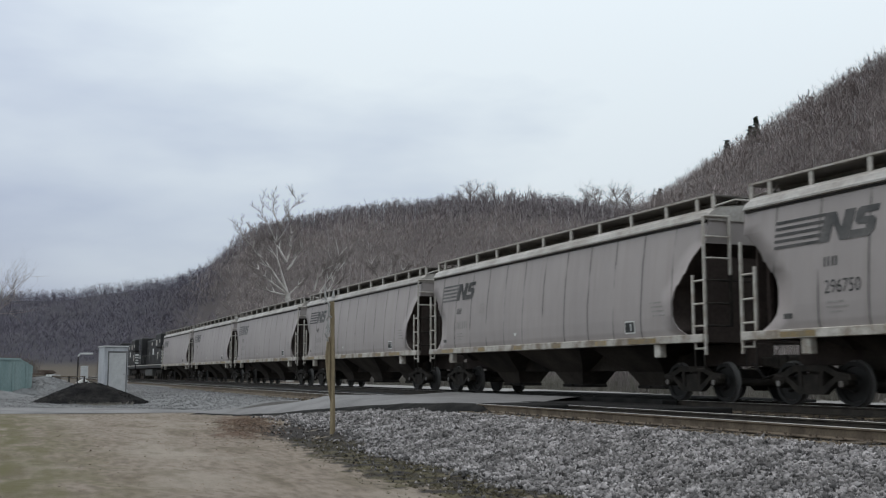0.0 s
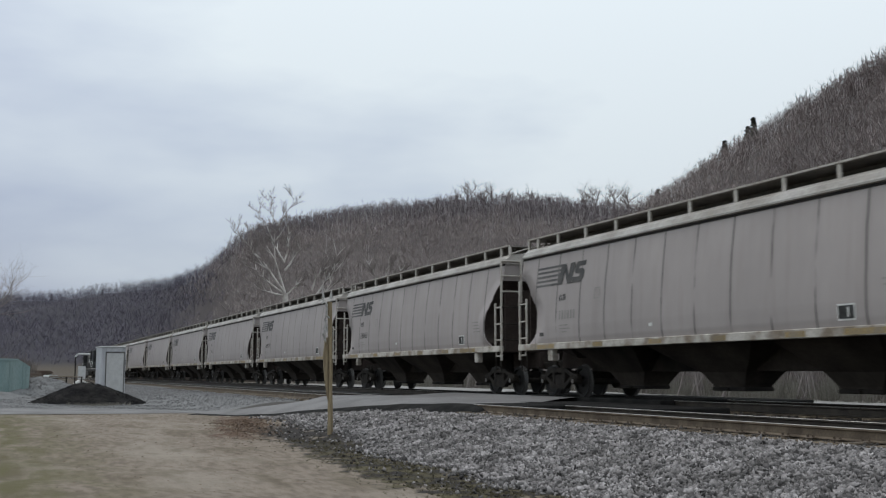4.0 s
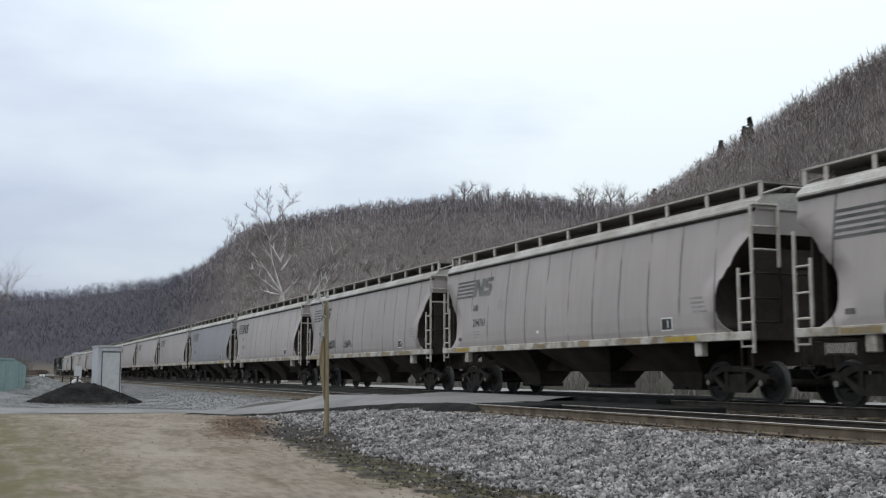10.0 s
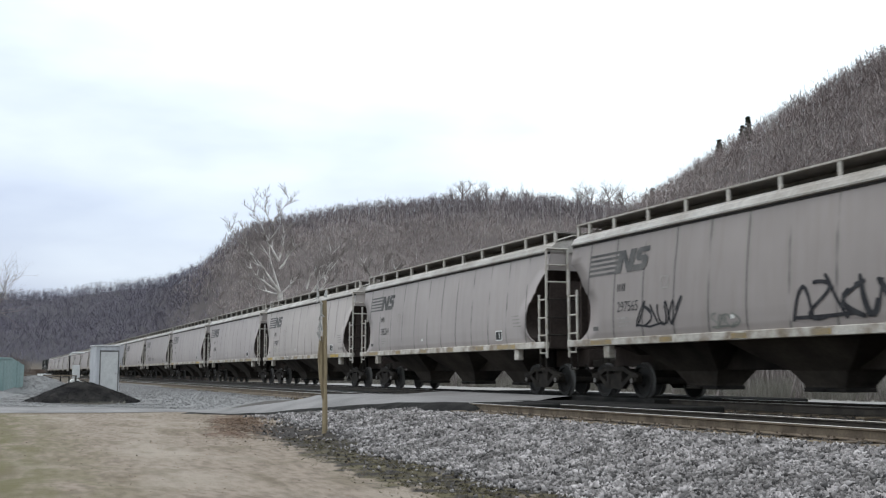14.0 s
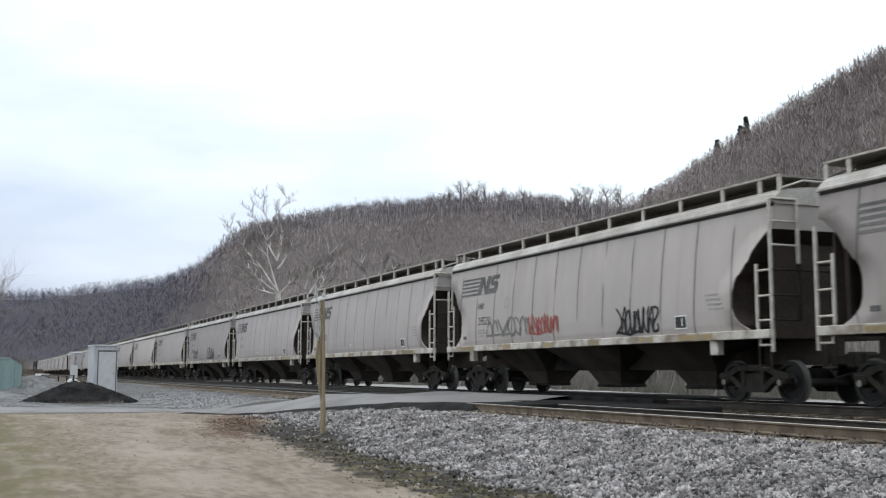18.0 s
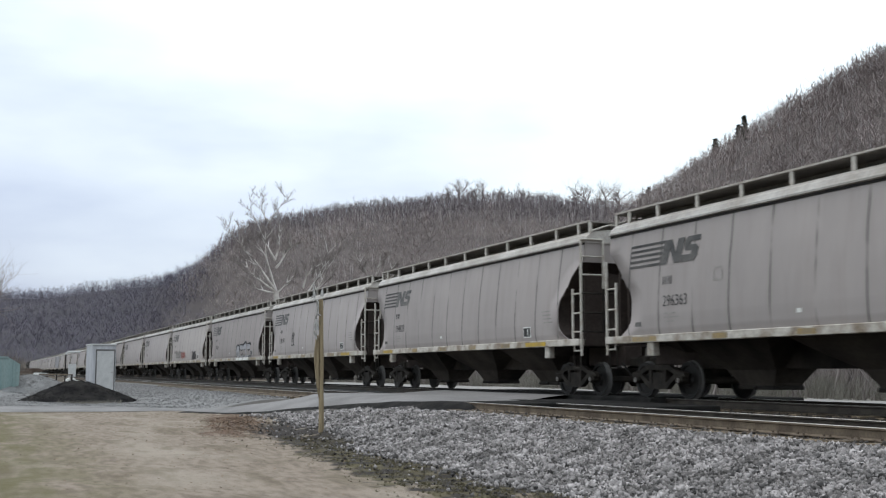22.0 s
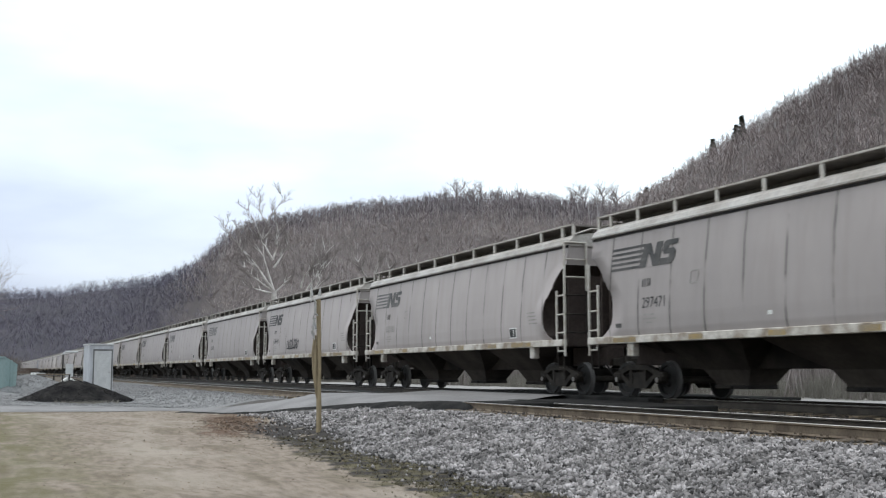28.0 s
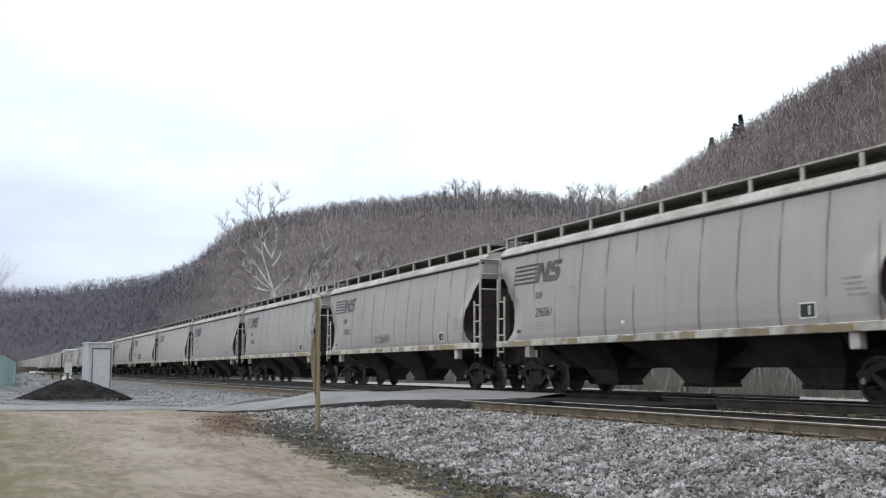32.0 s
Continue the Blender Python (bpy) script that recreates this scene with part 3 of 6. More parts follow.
# dark panels between and beside the rails at the crossing's edge
for x0_, x1_, y0_, y1_, z_ in ((12.36, 14.25, 19.3, 25.6, NEAR_Z + 0.012), (10.76, 12.03, 22.4, 24.7, NEAR_Z + 0.012), (14.27, 14.70, 22.0, 36.0, RAIL_Z + 0.012),
                                (14.88, 16.20, 22.0, 36.0, RAIL_Z + 0.012), (16.38, 17.9, 21.0, 35.0, RAIL_Z + 0.012)):
    bm_ = box(bm_new(), x0_, x1_, y0_, y1_, 0.42, z_, 0.02)
    me_ = bpy.data.meshes.new("crossing_panel")
    bm_.to_mesh(me_)
    bm_.free()
    me_.materials.append(M_ASPHALT_EDGE)
    tagged(new("crossing_panel", me_), "black panel filling the rail crossing", "pavement", "", "structure")


# ---- tracks ----
def rail_mesh(y0, y1):
    bm = bm_new()
    prof = [(-0.07, -0.172), (0.07, -0.172), (0.07, -0.16), (0.012, -0.14), (0.010, -0.045), (0.036, -0.03), (0.036, -0.006), (-0.036, -0.006),
            (-0.036, -0.03), (-0.010, -0.045), (-0.012, -0.14), (-0.07, -0.16)]
    prism(bm, prof, "y", y0, y1)
    return bm


def build_track(cx, z, y0, y1, tie_y0, tie_y1, label):
    tr = thing("railroad_track", label, "railroad track", "", "structure", pose(cx, 0, z))
    for s in (-1, 1):
        rusty = s < 0 and cx < 13
        ob = part("rail", rail_mesh(y0, y1), M_RAIL if rusty else M_RAIL_DARK, tr, "rust-brown steel rail" if rusty else "dark steel rail")
        ob.location.x = s * 0.753
        bm = box(bm_new(), -0.034, 0.034, y0, y1, -0.008, 0.0, 0.003)
        hd = part("rail_head", bm, M_RAILTOP, ob, "polished running surface")
    tie = box(bm_new(), -1.30, 1.30, -0.115, 0.115, -0.34, -0.172, 0.012)
    me = bpy.data.meshes.new("tie")
    tie.to_mesh(me)
    tie.free()
    me.materials.append(M_TIE)
    plate = box(bm_new(), -0.18, 0.18, -0.10, 0.10, -0.172, -0.155, 0.004)
    for s in (-0.1, 0.1):
        box(plate, s - 0.012, s + 0.012, -0.07, -0.045, -0.16, -0.125)
        box(plate, s - 0.012, s + 0.012, 0.045, 0.07, -0.16, -0.125)
    pme = bpy.data.meshes.new("tie_plate")
    plate.to_mesh(pme)
    plate.free()
    pme.materials.append(M_RAIL)
    rnd = random.Random(5)
    y = tie_y0
    while y < tie_y1:
        if not (24.6 < y < 37):
            t = part("tie", me, M_TIE, tr)
            t.matrix_basis = pose(rnd.uniform(-0.06, 0.06), y + rnd.uniform(-0.03, 0.03), rnd.uniform(-0.012, 0.008), 0, 0, rnd.uniform(-1.2, 1.2))
            if y < 32 and cx < 13:
                p = part("tie_plate", pme, M_RAIL, tr)
                p.location = (-0.753, y, 0)
        y += 0.53
    return tr


build_track(NEAR_TRACK, NEAR_Z, -60, 900, 4.0, 75.0, "empty near railroad track with rusty rails on stone ballast")
build_track(TRAIN_TRACK, RAIL_Z, -600, 900, 8.0, 40.0, "railroad track under the moving hopper train")


# ---- loose stones of the track bed ----
def stones(name, label, n, xr, yr, size, seed, mat, keep=None):
    rng = np.random.default_rng(seed)
    # nearer stretches get more
    u = rng.random(n)
    y = yr[0] * (yr[1] / yr[0]) ** u
    x = rng.uniform(*xr, n)
    if keep is not None:
        k = keep(x, y, rng)
        x, y = x[k], y[k]
    n = len(x)
    base = np.array([(1, 0, 0), (-1, 0, 0), (0, 1, 0), (0, -1, 0), (0, 0, 1), (0, 0, -1)], float)
    tri = np.array([(0, 2, 4), (2, 1, 4), (1, 3, 4), (3, 0, 4), (2, 0, 5), (1, 2, 5), (3, 1, 5), (0, 3, 5)])
    s = rng.uniform(*size, n) * (1 + y / 60)
    v = base[None] * (s[:, None, None] * rng.uniform(0.45, 1.35, (n, 1, 3))) + rng.normal(0, 0.24, (n, 6, 3)) * s[:, None, None]
    ang = rng.uniform(0, 6.283, (n, 3))
    for ax, (p, q) in enumerate(((0, 1), (1, 2), (0, 2))):
        c, sn = np.cos(ang[:, ax])[:, None], np.sin(ang[:, ax])[:, None]
        a, bq = v[:, :, p].copy(), v[:, :, q].copy()
        v[:, :, p], v[:, :, q] = a * c - bq * sn, a * sn + bq * c
    z = ground_z(x, y) + s * rng.uniform(-0.25, 0.75, n) + 0.035 * sm(0.5, 1.6, road_dist(x, y)) * sm(9.5, 10.0, x) * sm(10.45, 10.36, x)
    v += np.stack([x, y, z], -1)[:, None, :]
    f = (tri[None] + (np.arange(n) * 6)[:, None, None]).reshape(-1, 3)
    return tagged(new(name, array_mesh(name, v.reshape(-1, 3), f, mat)), label, "gravel", "", "stuff")


def on_bed(x, y, rng):
    edge = 6.40 + 1.05 * sm(17, 25, y) + 0.3 * sm(26, 31, y) + 0.25 * np.sin(y * 0.9) * np.sin(y * 0.37 + 1) + rng.normal(0, 0.20, len(x))
    return (x > edge) & (road_dist(x, y) > 0.66 + 0.12 * np.sin(y * 3.1)) & (y < np.interp(x, [6.6, 8.2, 10.65], [40.2, 34.2, 24.8]))


stones("ballast_stones", "pale grey crushed limestone ballast sloping from the track", 130000, (5.9, 10.02), (6.0, 48), (0.015, 0.038), 1, M_STONE, on_bed)
stones("ballast_stones", "dark crushed stone between the rails", 26000, (10.3, 14.6), (8, 40), (0.02, 0.045), 2, M_STONE_DIRTY,
       lambda x, y, rng: (road_dist(x, y) > 0.15) & (np.abs(np.abs(x - NEAR_TRACK) - 0.753) > 0.1))
stones("ballast_stones", "rust-tan dusty stones round the tie ends", 6000, (9.88, 10.62), (8.5, 26), (0.010, 0.026), 9, M_STONE_TAN,
       lambda x, y, rng: (road_dist(x, y) > 0.3) & (x > 9.80 + 0.25 * rng.random(len(x))))
stones("gravel_bank", "pale coarse gravel bank beyond the road", 36000, (-3.0, 10.2), (36, 95), (0.009, 0.021), 4, M_BANK,
       lambda x, y, rng: (road_dist(x, y) > 0.25) & (np.hypot((x - 3.75) / 2.6, (y - 52.2) / 2.1) > 1) & (y + 0.9 * x > 48))


def on_mud(x, y, rng):
    c = 5.75 + 0.95 * sm(16, 25, y)
    return (np.abs(x - c) < 0.75 * rng.random(len(x)) ** 0.5) & (road_dist(x, y) > 0.6)


stones("scattered_stones", "dark muddy stones strewn along the damp strip", 1100, (4.9, 7.6), (10, 31), (0.010, 0.030), 6, M_STONE_DIRTY, on_mud)
stones("scattered_stones", "pale stones strewn along the damp strip", 800, (4.9, 7.9), (10, 31), (0.010, 0.028), 7, M_STONE, on_mud)


# ---- the hopper train ----
CAR_L, HALF = 17.6, 8.165
SIDE_Z = [1.44, 1.6, 1.9, 2.2, 2.5, 2.8, 3.1, 3.4, 3.65, 3.95]
SIDE_W = [1.60, 1.63, 1.64, 1.63, 1.61, 1.585, 1.555, 1.515, 1.48, 1.44]
CUT_Z = [1.44, 1.51, 1.56, 1.63, 1.76, 1.93, 2.25, 2.44, 2.57, 2.60, 2.72, 2.80, 2.83, 3.01, 3.18, 3.32, 3.43, 3.46, 3.95]
CUT_D = [0.62, 0.76, 0.88, 1.00, 1.14, 1.20, 1.20, 1.14, 1.05, 0.97, 0.86, 0.80, 0.72, 0.62, 0.44, 0.26, 0.11, 0.02, 0.0]


def side_w(z):
    return float(np.interp(z, SIDE_Z, SIDE_W))


def cut(z):
    return float(np.interp(z, CUT_Z, CUT_D))


def on_side(d, z, lift=0.008):
    """A point on the painted side that faces the lot: d metres behind the front corner."""
    return (-(side_w(z) + lift), HALF - d, z)


def decal(name, outlines, mat, parent, label="", lift=0.008):
    verts, faces = [], []
    for o in outlines:
        faces.append(tuple(range(len(verts), len(verts) + len(o))))
        verts += [on_side(d, z, lift) for d, z in o]
    return part(name, mesh_of(name, verts, faces, mat), mat, parent, label)


def bar(d0, d1, z0, z1, lean=0.0):
    h = (z1 - z0) * lean
    return [(d0, z0), (d1, z0), (d1 + h, z1), (d0 + h, z1)]


def stroke(pts, w):
    """Outlines of a painted line of width w along points."""
    out = []
    for (a, b), (c, d) in zip(pts[:-1], pts[1:]):
        v = Vector((c - a, d - b))
        if v.length < 1e-6:
            continue
        v.normalize()
        nx, ny = -v.y * w / 2, v.x * w / 2
        ex, ey = v.x * w * 0.35, v.y * w * 0.35
        out.append([(a + nx - ex, b + ny - ey), (a - nx - ex, b - ny - ey), (c - nx + ex, d - ny + ey), (c + nx + ex, d + ny + ey)])
    return out


def text_outline(body, height):
    """Vertices and faces of a line of digits in the built-in font, of that height, starting at 0."""
    cu = bpy.data.curves.new("digits", "FONT")
    cu.body, cu.size = body, height / 0.70
    cu.resolution_u = 3
    ob = new("digits", cu)
    bpy.context.view_layer.update()
    me = bpy.data.meshes.new_from_object(ob.evaluated_get(bpy.context.evaluated_depsgraph_get()))
    vs = [tuple(v.co) for v in me.vertices]
    fs = [tuple(p.vertices) for p in me.polygons]
    bpy.data.objects.remove(ob)
    bpy.data.curves.remove(cu)
    bpy.data.meshes.remove(me)
    return vs, fs


def side_panel(sgn):
    """The bulged side sheet, cut away in a curve at both ends."""
    zs = sorted(set(SIDE_Z + CUT_Z))
    ny, verts, faces = 26, [], []
    for z in zs:
        e = HALF - cut(z)
        for k in range(ny + 1):
            verts.append((sgn * side_w(z), -e + 2 * e * k / ny, z))
    n1 = len(verts)
    for z in zs:
        e = HALF - cut(z)
        for k in range(ny + 1):
            verts.append((sgn * (side_w(z) - 0.03), -e + 2 * e * k / ny, z))
    w = ny + 1
    for r in range(len(zs) - 1):
        for k in range(ny):
            a = r * w + k
            q = (a, a + 1, a + w + 1, a + w)
            faces.append(q if sgn > 0 else q[::-1])
            q = tuple(v + n1 for v in q)
            faces.append(q[::-1] if sgn > 0 else q)
    for r in range(len(zs) - 1):
        for k in (0, ny):
            a = r * w + k
            faces.append((a, a + w, a + w + n1, a + n1))
    return mesh_of("side_panel", verts, faces, M_CAR, True)


def end_sheet(sgn):
    """The sloping end sheet between the two sides."""
    verts, faces = [], []
    zs = [1.30] + [z for z in CUT_Z if z <= 3.47]
    for z in zs:
        y = sgn * (HALF - cut(max(z, 1.45)) - (0.25 if z < 1.55 else 0.04))
        w = side_w(z) - 0.02
        verts += [(-w, y, z), (-w * 0.5, y - sgn * 0.10, z), (w * 0.5, y - sgn * 0.10, z), (w, y, z)]
    for r in range(len(zs) - 1):
        for k in range(3):
            a = r * 4 + k
            faces.append((a, a + 1, a + 5, a + 4))
    return mesh_of("end_sheet", verts, faces, M_END, True)


def end_cap(sgn):
    bm = bm_new()
    pts = [(-side_w(3.45) + 0.01, 3.43), (side_w(3.45) - 0.01, 3.43), (1.42, 3.93), (1.1, 4.2), (-1.1, 4.2), (-1.42, 3.93)]
    a, b = sorted((sgn * (HALF - 0.06), sgn * (HALF - 0.02)))
    return prism(bm, pts, "y", a, b)


def roof_mesh():
    prof = [(1.44, 3.93), (1.51, 3.955), (1.51, 3.995), (1.485, 4.03), (1.44, 4.12), (1.32, 4.205), (1.15, 4.26), (0.7, 4.31), (0.3, 4.33)]
    prof = prof + [(-x, z) for x, z in prof[::-1]]
    verts, faces = [], []
    ys = [-HALF - 0.02, -HALF + 0.1, -4, 0, 4, HALF - 0.1, HALF + 0.02]
    for i, y in enumerate(ys):
        dz = 0.035 if i in (0, len(ys) - 1) else 0
        verts += [(x * (0.985 if dz else 1), y, z - (dz if z > 4.0 else 0)) for x, z in prof]
    w = len(prof)
    for r in range(len(ys) - 1):
        for k in range(w - 1):
            a = r * w + k
            faces.append((a, a + w, a + w + 1, a + 1))
    faces.append(tuple(range(w)))
    faces.append(tuple(range(len(verts) - 1, len(verts) - w - 1, -1)))
    return mesh_of("roof", verts, faces, M_ROOF)


def hopper_mesh(cy, half):
    """One outlet hopper: wide under the body, narrow at the gate."""
    bm = bm_new()
    rings = [(1.50, half, 1.50), (1.38, half - 0.04, 1.40), (0.86, half * 0.45 + 0.40, 0.94), (0.52, 0.82, 0.66), (0.38, 0.58, 0.38), (0.36, 0.56, 0.28)]
    loops = []
    for w, hy, z in rings:
        loops.append([bm.verts.new((sx * w, cy + sy * hy, z)) for sx, sy in ((-1, -1), (1, -1), (1, 1), (-1, 1))])
    for a, b in zip(loops[:-1], loops[1:]):
        for i in range(4):
            bm.faces.new((a[i], a[(i + 1) % 4], b[(i + 1) % 4], b[i]))
    bm.faces.new(loops[0])
    bm.faces.new(loops[-1][::-1])
    return bm


def wheel_mesh(s):
    """A flanged wheel with a dished plate and hub, on the axle's end s."""
    bm = bm_new()
    prof = [(0.455, 0.690), (0.455, 0.722), (0.425, 0.735), (0.420, 0.815), (0.345, 0.815), (0.325, 0.775), (0.17, 0.790), (0.13, 0.835), (0.0, 0.835)]
    back = [(0.0, 0.70), (0.14, 0.70), (0.34, 0.70)]
    rings = []
    for r, x in back + prof:
        rings.append([bm.verts.new((s * x, math.cos(a) * r, math.sin(a) * r)) for a in [2 * math.pi * k / 28 for k in range(28)]] if r else [bm.verts.new((s * x, 0, 0))])
    for a, b in zip(rings[:-1], rings[1:]):
        for k in range(28):
            j = (k + 1) % 28
            if len(a) == 1:
                bm.faces.new((a[0], b[k], b[j]))
            elif len(b) == 1:
                bm.faces.new((a[k], a[j], b[0]))
            else:
                bm.faces.new((a[k], a[j], b[j], b[k]))
    return bm


def wheelset(parent, y):
    """Two wheels on an axle; it turns about its own axle."""
    bm = tube(bm_new(), (-1.08, 0, 0), (1.08, 0, 0), 0.085, None, 12)
    ob = part("axle", bm, M_TRUCK, parent, "steel axle with two wheels")
    ob.matrix_parent_inverse = Matrix.Translation((0, y, 0.425))
    for s in (-1, 1):
        part("wheel", wheel_mesh(s), M_WHEEL, ob)
    return ob


def side_frame_mesh(s):
    """Cast truck side frame with its two windows and spring nest."""
    bm = bm_new()
    x0, x1 = sorted((s * 0.93, s * 1.06))
    top = [(-1.10, 0.50), (-1.08, 0.60), (-0.72, 0.66), (-0.45, 0.78), (0.45, 0.78), (0.72, 0.66), (1.08, 0.60), (1.10, 0.50), (0.70, 0.55), (0.42, 0.66), (-0.42, 0.66), (-0.70, 0.55)]
    prism(bm, top, "x", x0, x1)
    prism(bm, [(-0.36, 0.22), (0.36, 0.22), (0.40, 0.33), (-0.40, 0.33)], "x", x0, x1)
    for q in (-1, 1):
        prism(bm, [(q * 0.36, 0.22), (q * 0.76, 0.50), (q * 0.70, 0.58), (q * 0.28, 0.33)], "x", x0, x1)
        prism(bm, [(q * 0.24, 0.30), (q * 0.34, 0.30), (q * 0.36, 0.68), (q * 0.25, 0.68)], "x", x0, x1)
        box(bm, x0 - 0.02, x1 + 0.02, q * 0.89 - 0.13, q * 0.89 + 0.13, 0.40, 0.58, 0.02)
        tube(bm, (s * 1.04, q * 0.89, 0.425), (s * 1.10, q * 0.89, 0.425), 0.095, 0.085, 14)
    return bm


def springs_mesh(s):
    """The nest of coil springs, ribbed like its coils."""
    z, left = 0.33, []
    while z < 0.60:
        left += [(-0.20, z), (-0.235, z + 0.018)]
        z += 0.036
    return prism(bm_new(), left + [(-u, v) for u, v in left[::-1]], "x", *sorted((s * 0.95, s * 1.05)))


def ladder(car, s, e):
    """Corner ladder on the side: two stiles, rungs that run past the short stile, and a sill step."""
    y0, y1 = e * (HALF + 0.0), e * (HALF - 0.44)
    x = s * 1.585
    ld = part("ladder", box(bm_new(), x - 0.012, x + 0.012, min(y0, y1), max(y0, y1), 1.30, 1.33), M_LADDER, car, "welded steel corner ladder")
    tall = 4.02 if s * e > 0 else 3.30
    bm = box(bm_new(), x - 0.028, x + 0.028, y0 - 0.032, y0 + 0.032, 1.02, tall, 0.006)
    if tall > 3.5:
        box(bm, *sorted((x, s * 1.44)), y0 - 0.02, y0 + 0.02, tall - 0.06, tall - 0.02)
    part("stile", bm, M_LADDER, ld, "tall corner stile")
    bm = box(bm_new(), x - 0.024, x + 0.024, y1 - 0.034, y1 + 0.034, 1.50, 2.76, 0.006)
    tube(bm, (x, y1, 1.53), (x, y1 + e * 0.06, 1.30), 0.028)
    tube(bm, (x, y1 + e * 0.06, 1.30), (x, y1 + e * 0.07, 1.15), 0.024)
    part("stile", bm, M_LADDER, ld, "short bent stile")
    for z in (1.155, 1.64, 2.12, 2.62):
        part("rung", tube(bm_new(), (x, y0, z), (x, y1 - e * (0.0 if z > 1.5 else -0.05), z), 0.023), M_LADDER, ld)
    part("bottom_step", tube(tube(tube(bm_new(), (x, y0 - e * 0.08, 1.12), (x + s * -0.02, y0 - e * 0.08, 0.70), 0.018), (x, y1 + e * 0.02, 1.25), (x - s * 0.02, y1 + e * 0.02, 0.70), 0.018),
                             (x - s * 0.02, y0 - e * 0.08, 0.71), (x - s * 0.02, y1 + e * 0.02, 0.71), 0.018), M_TRUCK, ld)
    return ld


def end_ladder(car, e):
    """Rungs from the tall corner stile to a stile on the car's end."""
    s = e
    x0, x1, y = s * 1.585, s * 0.95, e * (HALF + 0.05)
    ld = part("end_ladder", tube(bm_new(), (x0, y, 4.02), (x1, y, 4.02), 0.026), M_LADDER, car, "ladder up the car end")
    part("stile", box(bm_new(), x1 - 0.03, x1 + 0.03, y - 0.03, y + 0.03, 2.75, 4.05, 0.005), M_LADDER, ld)
    part("stile", box(bm_new(), x1 - 0.03, x1 + 0.03, y - 0.03, y + 0.03, 1.62, 2.74, 0.005), M_TRUCK, ld, "grimed lower stile")
    for z in (1.64, 2.12, 2.62, 3.10, 3.57):
        part("rung", tube(bm_new(), (x0, y, z), (x1, y, z), 0.022), M_LADDER if z > 2.7 else M_TRUCK, ld)
    part("grab_bar", tube(bm_new(), (x1, y, 2.62), (-x0, y, 2.60), 0.022), M_TRUCK, ld)
    bm = box(bm_new(), -s * 0.62 - 0.12, -s * 0.62 + 0.12, e * (HALF - 0.22), e * HALF, 1.36, 2.2, 0.03) if e > 0 else box(bm_new(), 0.50, 0.74, -HALF, -HALF + 0.22, 1.36, 2.2, 0.03)
    part("brake_reservoir", bm, M_TRUCK, ld, "grimy box on the end platform")


def build_car():
    car = thing("hopper_car", "weathered light grey covered hopper rail car", "rail car", "train of covered hopper cars")
    for s in (-1, 1):
        part("side_panel", side_panel(s), M_CAR, car, "bulged grey steel side with streaked weld seams")
        bm = box(bm_new(), min(s * 1.50, s * 1.665), max(s * 1.50, s * 1.665), -HALF + 0.02, HALF - 0.02, 1.285, 1.46, 0.012)
        part("side_sill", bm, M_SILL, car, "pale side sill")
        # black strip along the side's top edge stands in for the eave's shadow
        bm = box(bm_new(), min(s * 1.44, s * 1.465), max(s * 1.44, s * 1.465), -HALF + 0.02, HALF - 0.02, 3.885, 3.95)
        part("eave_strip", bm, M_UNDER, car, "black strip drawn as the shade under the eave")
        bm = bm_new()
        x0, x1 = sorted((s * 0.58, s * 1.29))
        box(bm, x0, x1, -HALF - 0.02, HALF + 0.02, 4.475, 4.505)
        part("running_board", bm, M_WALK, car, "dark grating roof walkway")
        bm = box(bm_new(), *sorted((s * 1.29, s * 1.325)), -HALF - 0.02, HALF + 0.02, 4.49, 4.525)
        part("walkway_edge", bm, M_LADDER, car, "pale edge angle of the walkway")
        part("walkway_beam", box(bm_new(), *sorted((s * 0.58, s * 0.62)), -HALF + 0.1, HALF - 0.1, 4.36, 4.475), M_WALK, car, "dark inner beam of the walkway")
        for q in (-1, 1):
            for d in (0.03, 0.62, 1.85, 3.40, 4.95, 6.50, HALF):
                if d > 8 and q < 0:
                    continue
                y = q * (HALF - d)
                pst = part("post", POST_MESH, M_LADDER, car)
                pst.location = (s * 1.29, y, 4.17)
        for q in (-1, 1):
            ladder(car, s, q)
            bm = box(bm_new(), min(s * 1.42, s * 1.60), max(s * 1.42, s * 1.60), q * 6.28 - 0.13, q * 6.28 + 0.13, 0.98, 1.30, 0.02)
            tube(bm, (s * 1.59, q * 6.28, 1.10), (s * 1.61, q * 6.28, 1.10), 0.05)
            part("jacking_pad", bm, M_SILL, car)
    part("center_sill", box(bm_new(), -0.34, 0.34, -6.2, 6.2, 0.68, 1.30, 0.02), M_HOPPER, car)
    part("roof", roof_mesh(), M_ROOF, car, "pale steel roof with rolled eaves")
    for k in range(10):
        hc = part("hatch_cover", HATCH_MESH, M_WALK, car)
        hc.location.y = -HALF + 0.95 + k * 1.585
    for e in (-1, 1):
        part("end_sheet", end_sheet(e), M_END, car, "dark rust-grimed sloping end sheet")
        part("end_cap", end_cap(e), M_CAR, car)
        bm = box(bm_new(), -1.29, 1.29, *sorted((e * (HALF + 0.02), e * (HALF - 0.42))), 4.47, 4.50)
        for x in (-0.9, -0.3, 0.3, 0.9):
            tube(bm, (x, e * (HALF - 0.40), 4.48), (x * 0.95, e * (HALF - 0.06), 4.12), 0.025)
        part("end_walkway", bm, M_WALK, car, "dark crosswise walkway at the roof's end")
        part("roof_grab", tube(tube(bm_new(), (-1.3, e * HALF, 4.24), (-0.75, e * (HALF + 0.03), 4.42), 0.022), (-0.75, e * (HALF + 0.03), 4.42), (-0.2, e * (HALF + 0.02), 4.42), 0.022), M_LADDER, car)
        bm = box(bm_new(), -1.30, 1.30, e * 7.62 - 0.32, e * 7.62 + 0.32, 1.28, 1.36, 0.01)
